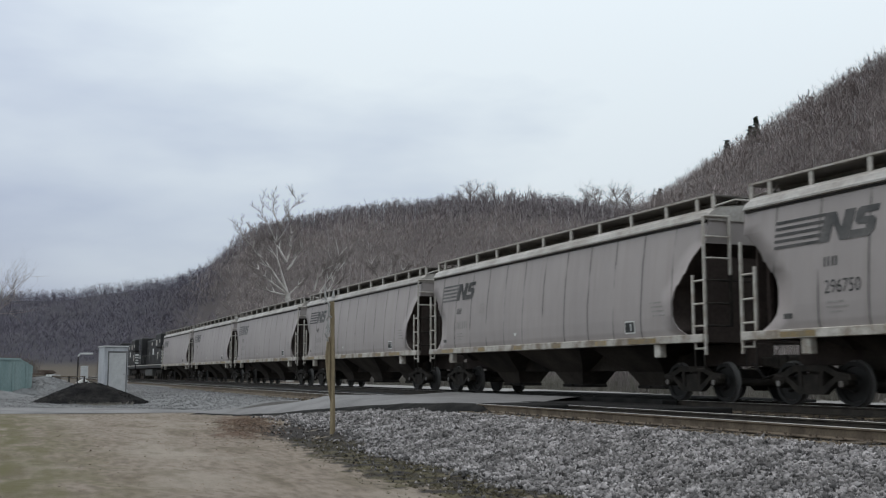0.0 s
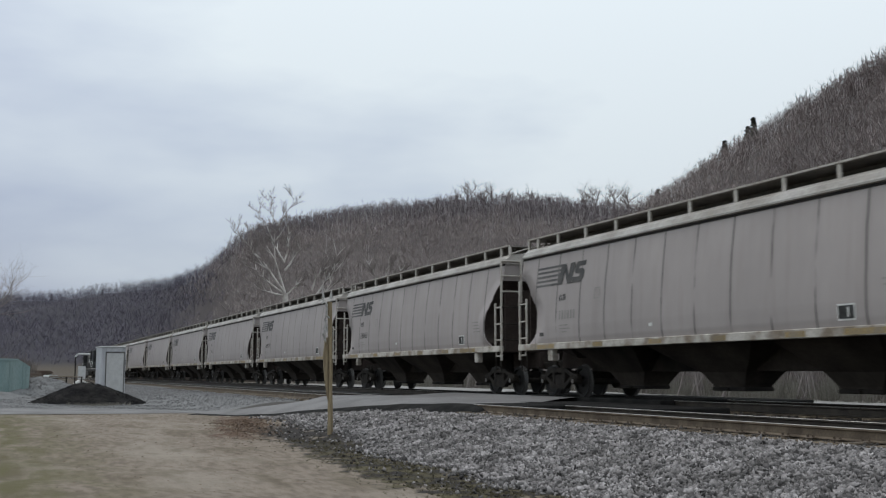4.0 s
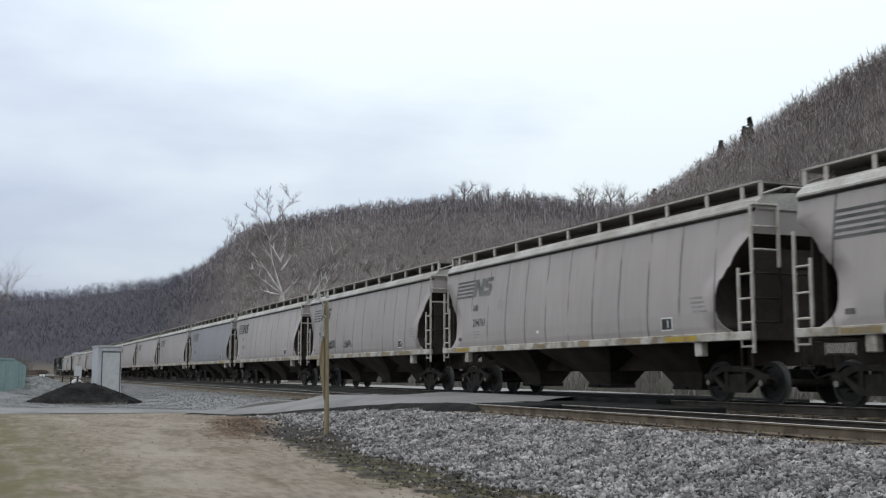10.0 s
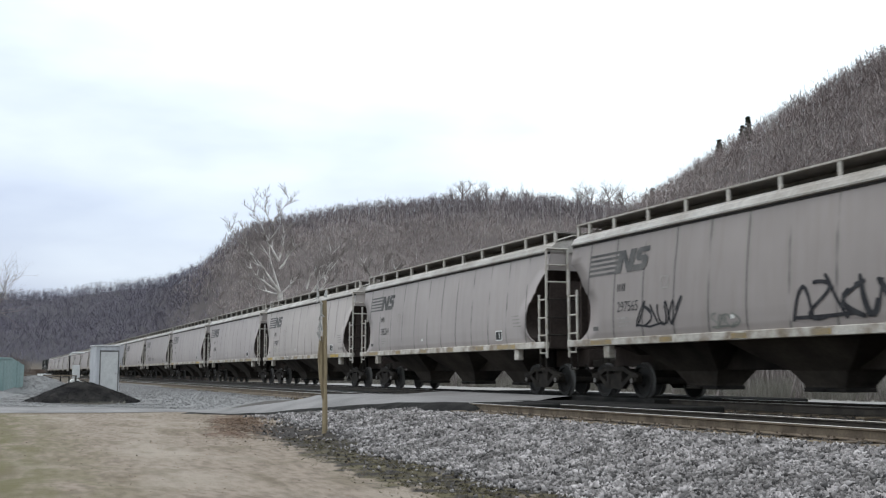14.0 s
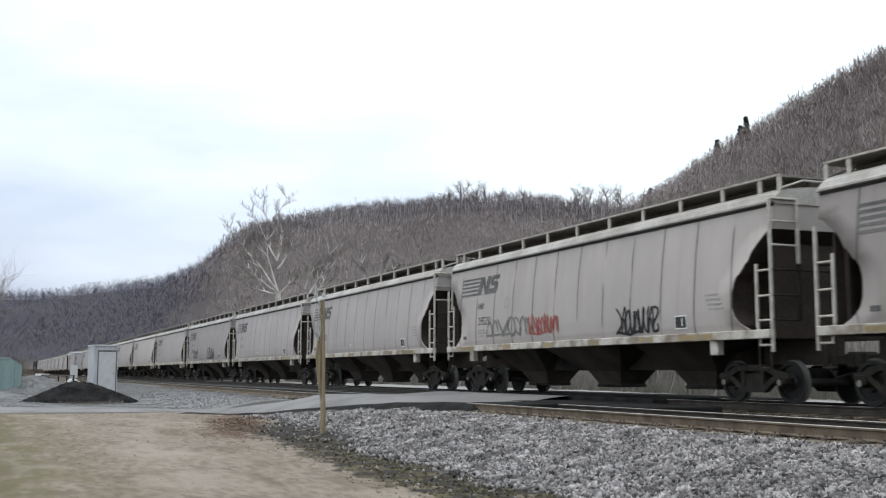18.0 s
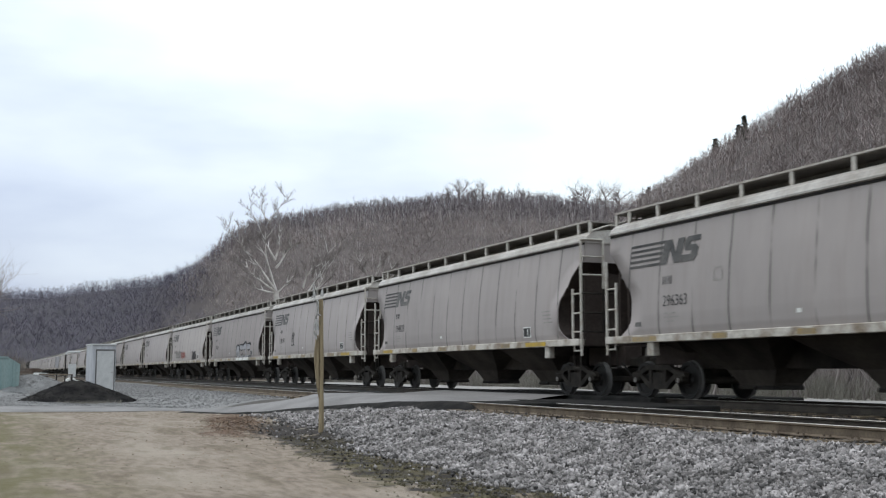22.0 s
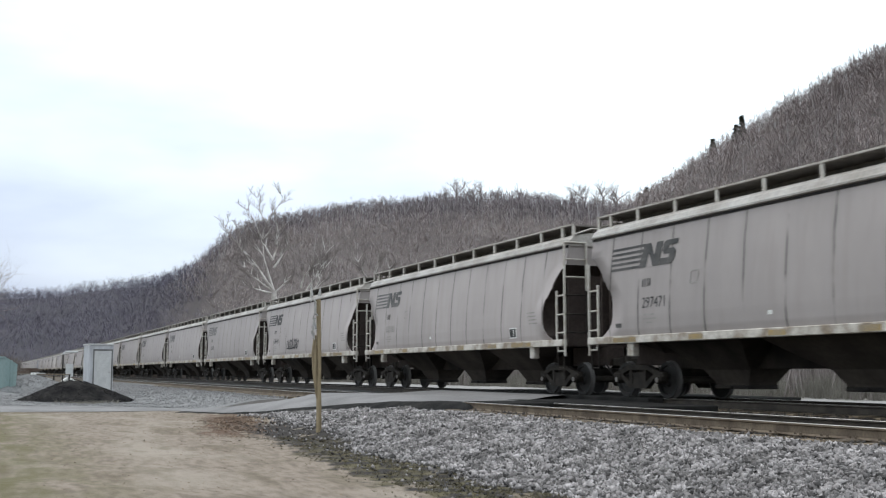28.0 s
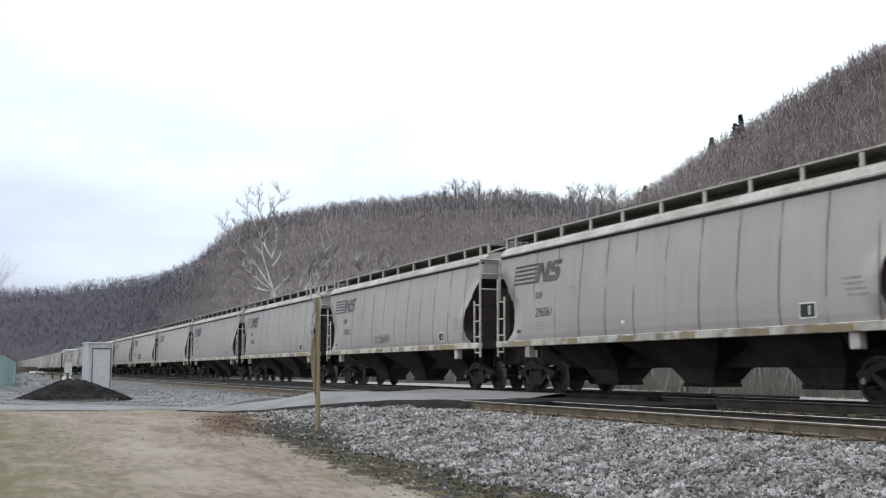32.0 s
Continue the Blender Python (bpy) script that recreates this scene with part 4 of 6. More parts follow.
        box(bm, -0.25, 0.25, min(e * 6.0, e * 8.1), max(e * 6.0, e * 8.1), 0.78, 1.28, 0.02)
        for x in (-1.15, -0.55, 0.55, 1.15):
            box(bm, x - 0.05, x + 0.05, e * 7.80 - 0.05, e * 7.80 + 0.05, 1.30, 3.20)
        box(bm, -1.36, 1.36, e * 7.93 - 0.02, e * 7.93 + 0.02, 1.30, 3.16)
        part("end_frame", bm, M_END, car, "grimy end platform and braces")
        bm = box(bm_new(), -0.14, 0.14, min(e * 8.1, e * 8.62), max(e * 8.1, e * 8.62), 0.76, 0.98, 0.03)
        box(bm, -0.20, 0.20, e * 8.68 - 0.12, e * 8.68 + 0.115, 0.70, 1.02, 0.04)
        part("coupler", bm, M_TRUCK, car, "rusty knuckle coupler")
        bm = tube(bm_new(), (-0.35, e * 8.1, 0.85), (-0.30, e * 8.45, 0.52), 0.025)
        tube(bm, (-0.30, e * 8.45, 0.52), (-0.12, e * 8.70, 0.62), 0.025)
        part("air_hose", bm, M_UNDER, car)
        end_ladder(car, e)
        tr = part("truck", box(bm_new(), -0.95, 0.95, e * 6.82 - 0.20, e * 6.82 + 0.20, 0.44, 0.72, 0.03), M_TRUCK, car, "dark cast steel two-axle truck")
        for s in (-1, 1):
            fr = part("side_frame", side_frame_mesh(s), M_TRUCK, tr)
            fr.location.y = e * 6.82
            sp = part("spring_nest", springs_mesh(s), M_TRUCK, tr)
            sp.location.y = e * 6.82
        for a in (-0.89, 0.89):
            WHEELS.append(wheelset(car, e * 6.82 + a))
        for a in (-0.89, 0.89):
            part("bearing_cap", tube(bm_new(), (-1.085, e * 6.82 + a, 0.425), (-1.115, e * 6.82 + a, 0.425), 0.06), M_STEEL, tr, "bright bearing cap")
    for cy, hf in ((-4.08, 1.62), (0.0, 2.20), (4.08, 1.62)):
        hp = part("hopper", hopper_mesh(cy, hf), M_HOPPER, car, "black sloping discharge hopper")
        part("outlet_gate", box(box(bm_new(), -0.40, 0.40, cy - 0.60, cy + 0.60, 0.24, 0.33, 0.02), -0.46, 0.46, cy - 0.06, cy + 0.06, 0.26, 0.31, 0.01), M_UNDER, hp)
    for e in (-1, 1):
        bm = bm_new()
        vs = [bm.verts.new(p) for p in ((-1.48, e * 5.68, 1.50), (1.48, e * 5.68, 1.50), (1.48, e * 6.9, 1.50), (-1.48, e * 6.9, 1.50), (-1.1, e * 5.6, 1.05), (1.1, e * 5.6, 1.05))]
        for f in ((0, 1, 2, 3), (4, 5, 2, 3), (0, 4, 3), (1, 5, 2), (0, 1, 5, 4)):
            bm.faces.new([vs[i] for i in f])
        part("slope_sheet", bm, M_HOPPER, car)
    # painted marks on the side towards the lot
    decal("stripes", [bar(1.04, 2.50 - 0.035 * k, 3.515 - k * 0.122, 3.575 - k * 0.122, 0.05) for k in range(5)], M_MARK, car, "five faded black emblem stripes")
    em = [[(2.30, 3.02), (2.58, 3.02), (2.68, 3.36), (2.86, 3.02), (3.10, 3.02), (3.24, 3.57), (2.98, 3.57), (2.90, 3.26), (2.74, 3.57), (2.46, 3.57)],
          [(3.12, 3.02), (3.60, 3.02), (3.72, 3.12), (3.76, 3.30), (3.68, 3.37), (3.46, 3.38), (3.47, 3.45), (3.80, 3.45), (3.83, 3.57), (3.36, 3.57), (3.26, 3.49),
           (3.23, 3.33), (3.30, 3.26), (3.51, 3.25), (3.50, 3.17), (3.14, 3.17)]]
    decal("emblem", em, M_MARK, car, "faded black slanted emblem", 0.011)
    decal("reporting_mark", [bar(d, d + 0.045, 2.57, 2.75) for d in (2.47, 2.57, 2.68, 2.77)], M_TEXT, car)
    for d0, d1, z0, z1 in ((2.52, 3.0, 1.90, 1.935), (2.54, 3.12, 1.81, 1.84), (2.58, 2.95, 1.72, 1.75)):
        decal("stencil_line", [bar(d0, d1, z0, z1)], M_FAINT, car)
    for i in range(4):
        decal("stencil_line", [bar(14.22 + 0.05 * i, 14.70 + 0.06 * i, 2.225 - 0.10 * i, 2.26 - 0.10 * i)], M_FAINT, car)
    decal("stencil_frame", [bar(4.35, 4.65, 2.52, 2.55), bar(4.35, 4.65, 2.78, 2.81), bar(4.35, 4.38, 2.55, 2.78), bar(4.62, 4.65, 2.55, 2.78)], M_FAINT, car)
    decal("placard", [bar(13.12, 13.57, 1.565, 1.865)], M_WHITE, car, "small white-edged black service plate")
    decal("placard_ink", [bar(13.15, 13.54, 1.595, 1.835)], M_TEXT, car, "", 0.011)
    decal("placard_code", [bar(13.38, 13.42, 1.63, 1.80)], M_WHITE, car, "", 0.014)
    decal("tag_plate", [bar(6.92, 7.06, 1.72, 1.80)], M_WHITE, car)
    decal("dark_plate", [bar(1.35, 1.60, 1.66, 1.76)], M_MARK, car)
    return car


def strips(car, mat):
    for d, w in ((1.75, 1.0), (4.6, 0.5), (7.2, 0.5), (9.6, 0.5), (12.0, 0.55), (13.9, 1.2)):
        bm = box(bm_new(), -1.672, -1.666, HALF - d - w / 2, HALF - d + w / 2, 1.31, 1.42)
        part("reflector_strip", bm, mat if d in (1.75, 13.9) else M_ORANGE, car)


def squiggle(rnd, d, z, w, h, n):
    """A hand-sprayed scrawl of loops that spells nothing."""
    out = []
    for k in range(n):
        x0, sp = d + w * k / n, w / n
        f1, f2 = rnd.choice((1, 1, 2)), rnd.choice((1, 2, 2, 3))
        p1, p2, turn = rnd.uniform(0, 6.28), rnd.uniform(0, 6.28), rnd.uniform(3.6, 6.0)
        tall = rnd.uniform(0.75, 1.0)
        out.append([(x0 + sp * (0.5 + 0.62 * math.sin(a * f1 + p1)), z + h * tall * (0.5 + 0.5 * math.sin(a * f2 + p2))) for a in [turn * i / 18 for i in range(19)]])
    out.append([(d, z + h * 0.05), (d + w * 0.3, z + h * rnd.uniform(-0.08, 0.1)), (d + w * 0.62, z + h * 0.08)])
    return out


def scrawl(car, mat, seed, d, z, w, h, n, width, label):
    rnd = random.Random(seed)
    o = []
    for line in squiggle(rnd, d, z, w, h, n):
        o += stroke(line, width)
    decal("graffiti", o, mat, car, label, 0.012 + 0.001 * (seed % 5))


def big_tag(car):
    """Four fat silver forms in a black outline, down over the sill."""
    forms = [[(9.22, 1.51), (9.18, 1.92), (9.32, 2.18), (9.62, 2.27), (9.92, 2.20), (10.08, 1.92), (10.09, 1.51)],
             [(10.17, 1.51), (10.16, 2.24), (10.3, 2.29), (11.0, 2.27), (11.02, 1.51)],
             [(11.10, 1.51), (11.10, 2.22), (11.75, 2.40), (12.02, 2.24), (11.94, 1.93), (12.08, 1.51)],
             [(12.14, 1.51), (12.12, 2.24), (12.25, 2.32), (12.92, 2.30), (12.97, 1.51)]]
    dark = [[(9.10, 1.51), (9.05, 1.95), (9.22, 2.30), (9.62, 2.39), (10.0, 2.31), (10.16, 2.12), (10.16, 1.51)],
            [(10.10, 1.51), (10.08, 2.36), (11.1, 2.38), (11.1, 1.51)],
            [(11.04, 1.51), (11.02, 2.34), (11.70, 2.54), (11.84, 2.54), (12.14, 2.34), (12.14, 1.51)],
            [(12.06, 1.51), (12.05, 2.36), (12.98, 2.45), (13.10, 2.42), (13.27, 1.60), (13.2, 1.51)]]
    cuts = [[(9.62, 1.62), (9.74, 1.62), (9.80, 1.84), (9.67, 1.87)]]
    for pts, w in (([(10.52, 1.98), (10.72, 1.92), (11.0, 1.99)], 0.06), ([(10.58, 1.66), (10.75, 1.62), (11.0, 1.76)], 0.07), ([(11.38, 2.0), (11.68, 2.02)], 0.06),
                   ([(11.28, 1.53), (11.36, 1.66), (11.5, 1.53)], 0.06), ([(12.5, 1.98), (12.6, 1.90), (12.98, 2.0)], 0.08), ([(12.45, 1.52), (12.95, 1.60)], 0.06)):
        cuts += stroke(pts, w)
    forms, dark, cuts = [[[(d, 1.48 + (z - 1.51) * 0.92) for d, z in o] for o in g] for g in (forms, dark, cuts)]
    decal("graffiti", dark, M_SPRAY_BLACK, car, "black outline of a large sprayed tag", 0.012)
    decal("graffiti", forms, M_SPRAY_WHITE, car, "fat silver sprayed forms", 0.015)
    decal("graffiti", cuts, M_SPRAY_BLACK, car, "", 0.018)
    for a, b in ((9.15, 9.85), (10.0, 11.02), (11.2, 12.08), (12.14, 12.5)):
        part("graffiti", box(bm_new(), -1.674, -1.666, HALF - b, HALF - a, 1.30, 1.455), M_WHITE, car, "white overspray on the sill")


WHEELS = []
pm = box(bm_new(), -0.012, 0.025, -0.050, 0.050, 0.0, 0.33, 0.006)
box(pm, -0.012, 0.10, 0.030, 0.050, 0.0, 0.33)
POST_MESH = bpy.data.meshes.new("post")
pm.to_mesh(POST_MESH)
pm.free()
POST_MESH.materials.append(M_LADDER)
hm = box(bm_new(), -0.42, 0.42, -0.76, 0.76, 4.31, 4.52, 0.04)
for y_ in (-0.5, 0.0, 0.5):
    box(hm, -0.47, 0.47, y_ - 0.03, y_ + 0.03, 4.34, 4.545)
HATCH_MESH = bpy.data.meshes.new("hatch_cover")
hm.to_mesh(HATCH_MESH)
hm.free()
HATCH_MESH.materials.append(M_WALK)

# cars in running order; 0 stands at the crossing's side at the start, those below 0 run ahead of it
NUMBERS = {0: "296750", 1: "296079", 2: "296460", 9: "297507", 10: "296037", 5: "295395", 6: "296118", 7: "297567", 8: "294761", 11: "296534", 12: "297565", 14: "297520", 16: "298039", 17: "295181", 22: "296403", 15: "295291", 18: "294823",
           19: "296363", 20: "297762", 21: "296100", 24: "297471", 25: "294796", 26: "297521", 27: "296061"}
BRIGHT = (5, 8, 10, 17, 18, 25)
FIRST, LAST = -5, 31
model = build_car()


def train_y(j, t):
    """Where car j's middle stands along the track at t seconds."""
    return 18.463 - HALF + CAR_L * (0.002 + 0.89897 * t - 0.0008469 * t * t - 0.0000086 * t ** 3 - j)


CARS = []
LABELS = {5: "dark blue-grey covered hopper rail car", 16: "grey covered hopper rail car with large silver graffiti", 10: "freshly washed pale grey covered hopper rail car",
          15: "grey covered hopper rail car with red and black scrawls", 12: "grey covered hopper rail car with black scrawled graffiti", 7: "grey covered hopper rail car with small scrawls"}
TIMES = [k * 1.0 for k in range(33)]


def spin_rows():
    """Turns of a wheel, frame by frame, for the train's run."""
    rows = []
    for f in range(0, 961):
        t = f / 30
        rows.append((t, pose(0, 0, 0, -math.degrees((train_y(0, t) - train_y(0, 0)) / 0.425), 0, 0)))
    return rows


def motions():
    for j, car in CARS:
        walk(car, [(t, pose(TRAIN_TRACK, train_y(j, t), RAIL_Z)) for t in TIMES])
    for loco, back in LOCOS:
        walk(loco, [(t, pose(TRAIN_TRACK, train_y(FIRST, t) + back, RAIL_Z)) for t in TIMES])


# ---- locomotives ----
def build_loco(back, label):
    lo = thing("locomotive", label, "locomotive", "locomotives pulling the train", at=pose(TRAIN_TRACK, 0, RAIL_Z))
    bm = box(bm_new(), -1.5, 1.5, -10.6, 10.6, 1.15, 1.55, 0.03)
    part("frame", bm, M_LOCO, lo)
    part("long_hood", box(bm_new(), -0.95, 0.95, -10.0, 5.4, 1.55, 4.15, 0.10), M_LOCO, lo)
    bm = box(bm_new(), -1.5, 1.5, -9.9, -6.0, 3.1, 4.55, 0.12)
    part("radiator", bm, M_LOCO, lo, "flared black radiator section")
    cab = part("cab", box(bm_new(), -1.55, 1.55, 5.4, 8.0, 1.55, 4.50, 0.12), M_LOCO, lo)
    part("window", box(bm_new(), -1.57, -1.545, 5.9, 6.6, 3.1, 3.8, 0.01), M_GLASS, cab)
    part("window", box(bm_new(), -1.57, -1.545, 6.8, 7.5, 3.1, 3.8, 0.01), M_GLASS, cab)
    part("nose", box(bm_new(), -1.0, 1.0, 8.0, 9.9, 1.55, 3.05, 0.12), M_LOCO, lo)
    part("fuel_tank", box(bm_new(), -1.35, 1.35, -2.6, 3.4, 0.35, 1.1, 0.10), M_LOCO_GREY, lo, "dusty grey fuel tank")
    part("emblem", box(bm_new(), -0.975, -0.955, -0.4, 0.5, 2.6, 3.2), M_WHITE, lo, "plain white emblem panel")
    part("emblem", box(bm_new(), -1.575, -1.555, 6.3, 6.8, 2.2, 2.6), M_WHITE, lo, "plain white cab panel")
    part("sill_stripe", box(bm_new(), -1.515, -1.502, -10.4, 10.4, 1.45, 1.53), M_LADDER, lo, "pale stripe along the frame")
    for y, w, z0, z1 in ((-8.6, 1.0, 2.1, 3.0), (-5.2, 0.7, 2.3, 3.3), (-3.6, 0.5, 1.9, 2.5), (2.6, 0.8, 2.2, 2.9), (4.2, 0.5, 2.4, 3.4)):
        part("hood_door", box(bm_new(), -0.985, -0.955, y, y + w, z0, z1, 0.01), M_LOCO_GREY, lo, "grimy grey hood panel")
    for k in range(4):
        part("end_stripe", box(bm_new(), -1.52, -1.15, -10.66, -10.56, 1.75 + 0.30 * k, 1.90 + 0.30 * k), M_WHITE, lo, "white warning stripe at the car end")
    part("end_plate", box(bm_new(), -1.50, -1.10, -10.60, -10.54, 1.6, 3.0), M_LOCO, lo)
    for y, z, w, h in ((-7.4, 3.35, 0.9, 0.55), (-4.1, 2.1, 0.8, 0.7), (0.8, 3.55, 0.5, 0.35), (-9.4, 3.6, 0.5, 0.3)):
        part("grille", box(bm_new(), *((-1.53, -1.49) if y < -6 else (-0.99, -0.94)), y, y + w, z, z + h, 0.01), M_LADDER, lo, "pale grey intake grille")
    part("exhaust_stack", box(bm_new(), -0.35, 0.35, -1.4, -0.6, 4.15, 4.45, 0.03), M_LOCO, lo)
    for y in (-3.4, 1.6, 3.6):
        part("roof_fan", tube(bm_new(), (0, y, 4.14), (0, y, 4.30), 0.62, 0.58, 20), M_LOCO_GREY, lo)
    for y in [-10.3 + 1.3 * k for k in range(17)]:
        part("stanchion", tube(bm_new(), (-1.45, y, 1.5), (-1.45, y, 2.5), 0.025), M_LOCO_GREY, lo)
    part("handrail", tube(bm_new(), (-1.45, -10.3, 2.5), (-1.45, 10.5, 2.5), 0.025), M_LOCO_GREY, lo)
    for e in (-1, 1):
        tr = part("truck", box(bm_new(), -1.2, 1.2, e * 6.9 - 2.3, e * 6.9 + 2.3, 0.55, 1.05, 0.08), M_TRUCK, lo)
        for a in (-1.9, 0, 1.9):
            bm = tube(bm_new(), (-0.83, e * 6.9 + a, 0.5), (-0.70, e * 6.9 + a, 0.5), 0.5, None, 24)
            tube(bm, (0.70, e * 6.9 + a, 0.5), (0.83, e * 6.9 + a, 0.5), 0.5, None, 24)
            part("wheelset", bm, M_TRUCK, tr)
            part("axle_box", box(bm_new(), -1.28, -1.16, e * 6.9 + a - 0.2, e * 6.9 + a + 0.2, 0.35, 0.7, 0.03), M_TRUCK, tr)
        part("coupler", box(bm_new(), -0.18, 0.18, min(e * 10.6, e * 11.1), max(e * 10.6, e * 11.1), 0.75, 1.0, 0.03), M_TRUCK, lo)
    return lo, back


LOCOS = [build_loco(8.8 + 11.1, "black diesel locomotive with white panels, coupled to hoppers"),
         build_loco(8.8 + 11.1 * 3, "black diesel locomotive leading the hopper train")]


# ---- bare trees ----
def branches(rnd, p, d, length, r, level, out, spread=0.55, kids=(3, 5), droop=0.0):
    """Adds tapered pieces (start, end, radius, radius, level) of a branching limb."""
    steps = 3 if level < 3 else 2
    pos, dr = Vector(p), Vector(d).normalized()
    for s in range(steps):
        nxt = pos + dr * (length / steps)
        r2 = r * (1 - 0.55 * (s + 1) / steps)
        out.append((tuple(pos), tuple(nxt), r * (1 - 0.55 * s / steps), r2, level))
        pos = nxt
        dr = (dr + Vector((rnd.gauss(0, 0.16), rnd.gauss(0, 0.16), rnd.gauss(0.06 - droop, 0.10)))).normalized()
        if level < 4 and (s > 0 or level > 0):
            for _ in range(rnd.randint(*kids) if s == steps - 1 else rnd.randint(1, 2)):
                side = Vector((rnd.gauss(0, 1), rnd.gauss(0, 1), rnd.gauss(0.25, 0.5))).normalized()
                branches(rnd, pos, dr * (1 - spread) + side * spread, length * rnd.uniform(0.48, 0.72), r2 * rnd.uniform(0.6, 0.85), level + 1, out, spread, kids, droop)
    return out


def pieces_mesh(name, segs, mat, sides=4):
    """One mesh from tapered pieces."""
    if not segs:
        return None
    P, Q = np.array([s[0] for s in segs]), np.array([s[1] for s in segs])
    r0, r1 = np.array([s[2] for s in segs]), np.array([s[3] for s in segs])
    d = Q - P
    d /= np.linalg.norm(d, axis=1)[:, None] + 1e-9
    up = np.where(np.abs(d[:, 2:3]) > 0.9, np.array([[1.0, 0, 0]]), np.array([[0, 0, 1.0]]))
    u = np.cross(d, up)
    u /= np.linalg.norm(u, axis=1)[:, None] + 1e-9
    w = np.cross(d, u)
    n, v = len(segs), []
    for base, r in ((P, r0), (Q, r1)):
        for k in range(sides):
            a = 2 * math.pi * k / sides
            v.append(base + (u * math.cos(a) + w * math.sin(a)) * r[:, None])
    v = np.stack(v, 1)
    f = np.array([(k, (k + 1) % sides, sides + (k + 1) % sides, sides + k) for k in range(sides if sides > 2 else 1)])
    f = (f[None] + (np.arange(n) * 2 * sides)[:, None, None]).reshape(-1, 4)
    return array_mesh(name, v.reshape(-1, 3), f, mat)


def bare_tree(name, label, x, y, height, seed, pale=True, kids=(2, 4), lean=(0, 0), trunk=0.35, stems=1, category="tree"):
    rnd = random.Random(seed)
    z = float(ground_z(x, y))
    tree = thing(name, label, category, at=pose(x, y, z - 0.2))
    segs = []
    for s in range(stems):
        a = s * 2.4 + seed
        d = Vector((lean[0] + 0.3 * (stems > 1) * math.cos(a), lean[1] + 0.3 * (stems > 1) * math.sin(a), 1))
        branches(rnd, (0, 0, 0), d, height * 0.52, trunk * (0.7 if stems > 1 else 1), 0, segs, 0.5, kids)
    top = max(s[1][2] for s in segs)
    k = height / top
    segs = [(tuple(c * k for c in p), tuple(c * k for c in q), a, b, l) for p, q, a, b, l in segs]
    part("trunk", pieces_mesh("trunk", [s for s in segs if s[4] <= 1], M_BARK_PALE if pale else M_TWIG, 7), None, tree, "trunk and main limbs")
    part("crown", pieces_mesh("crown", [s for s in segs if s[4] > 1], M_TWIG, 3), None, tree, "bare twigs")
    return tree


def sycamore(label, x, y, trunk_h, trunk_r, lean, limbs, seed):
    """A pale tree whose limbs fan out of one fork: across, up, length and height of start for each."""
    rnd = random.Random(seed)
    az = math.atan2(x, y)
    right, away = Vector((math.cos(az), -math.sin(az), 0)), Vector((math.sin(az), math.cos(az), 0))
    tree = thing("sycamore_tree", label, "tree", at=pose(x, y, float(ground_z(x, y)) - 0.3))
    top = right * lean + Vector((0, 0, trunk_h))
    segs = [((0, 0, 0), tuple(top * 0.5), trunk_r, trunk_r * 0.85, 0), (tuple(top * 0.5), tuple(top), trunk_r * 0.85, trunk_r * 0.7, 0)]

    def grow(p, d, ln, r, level):
        steps = 4 if level == 1 else 3
        for k in range(steps):
            q = p + d * (ln / steps)
            r2 = r * (1 - 0.62 / steps * (k + 1) / (1 - 0.62 / steps * k) * 1.0) if k else r * (1 - 0.62 / steps)
            segs.append((tuple(p), tuple(q), r, r2, level))
            p, r = q, r2
            d = (d + right * rnd.gauss(0, 0.20) + away * rnd.gauss(0, 0.14) + Vector((0, 0, rnd.gauss(0.07, 0.08)))).normalized()
            if level < 5 and (k > 0 or level > 1):
                for _ in range((0, 2, 2, 3, 2)[level]):
                    sd = rnd.choice((-1, 1)) * rnd.uniform(0.45, 1.0)
                    nd = (d + right * sd * 0.8 + away * rnd.gauss(0, 0.35) + Vector((0, 0, rnd.uniform(-0.1, 0.35)))).normalized()
                    grow(p, nd, ln * rnd.uniform(0.32, 0.47), max(r * rnd.uniform(0.45, 0.65), (0, 0.075, 0.042, 0.024, 0.015)[level]), level + 1)
    for dx, dz, ln, z0 in limbs:
        grow(top * (z0 / trunk_h), (right * dx + Vector((0, 0, dz)) + away * rnd.gauss(0, 0.25)).normalized(), ln, trunk_r * rnd.uniform(0.28, 0.38), 1)
    part("trunk", pieces_mesh("trunk", [q for q in segs if q[4] == 0], M_BARK_PALE, 8), None, tree, "mottled trunk")
    part("limb_frame", pieces_mesh("limb_frame", [q for q in segs if q[4] in (1, 2)], M_BARK_PALE, 5), None, tree, "bone-white limbs")
    part("crown", pieces_mesh("crown", [q for q in segs if q[4] > 2], M_TWIG, 3), None, tree, "bare grey twigs")


sycamore("tall leafless sycamore with bone-white forking limbs", 33.6, 135.8, 11.5, 0.50, -0.5,
         [(-0.97, 0.16, 3.4, 11.2), (-0.84, 0.54, 4.8, 11.4), (-0.60, 0.80, 7.2, 11.5), (-0.30, 0.95, 9.0, 11.5), (0.74, 0.67, 2.6, 11.2), (0.62, 0.78, 3.4, 14.4), (-0.50, 0.86, 3.8, 15.4), (0.30, 0.95, 3.8, 15.6)], 4)
sycamore("slender leafless sycamore with pale leaning stems", 37.6, 141.0, 11.2, 0.52, 0.3, [(0.50, 0.87, 7.2, 10.6), (0.56, 0.83, 6.2, 9.6), (0.30, 0.95, 3.6, 12.5)], 7)
sycamore("pale leafless sycamore leaning over the river bank", 49.5, 141.0, 12.5, 0.26, -0.8, [(-0.6, 0.8, 5.0, 12.3), (-0.3, 0.95, 4.6, 12.5), (0.5, 0.8, 4.0, 12.0)], 12)
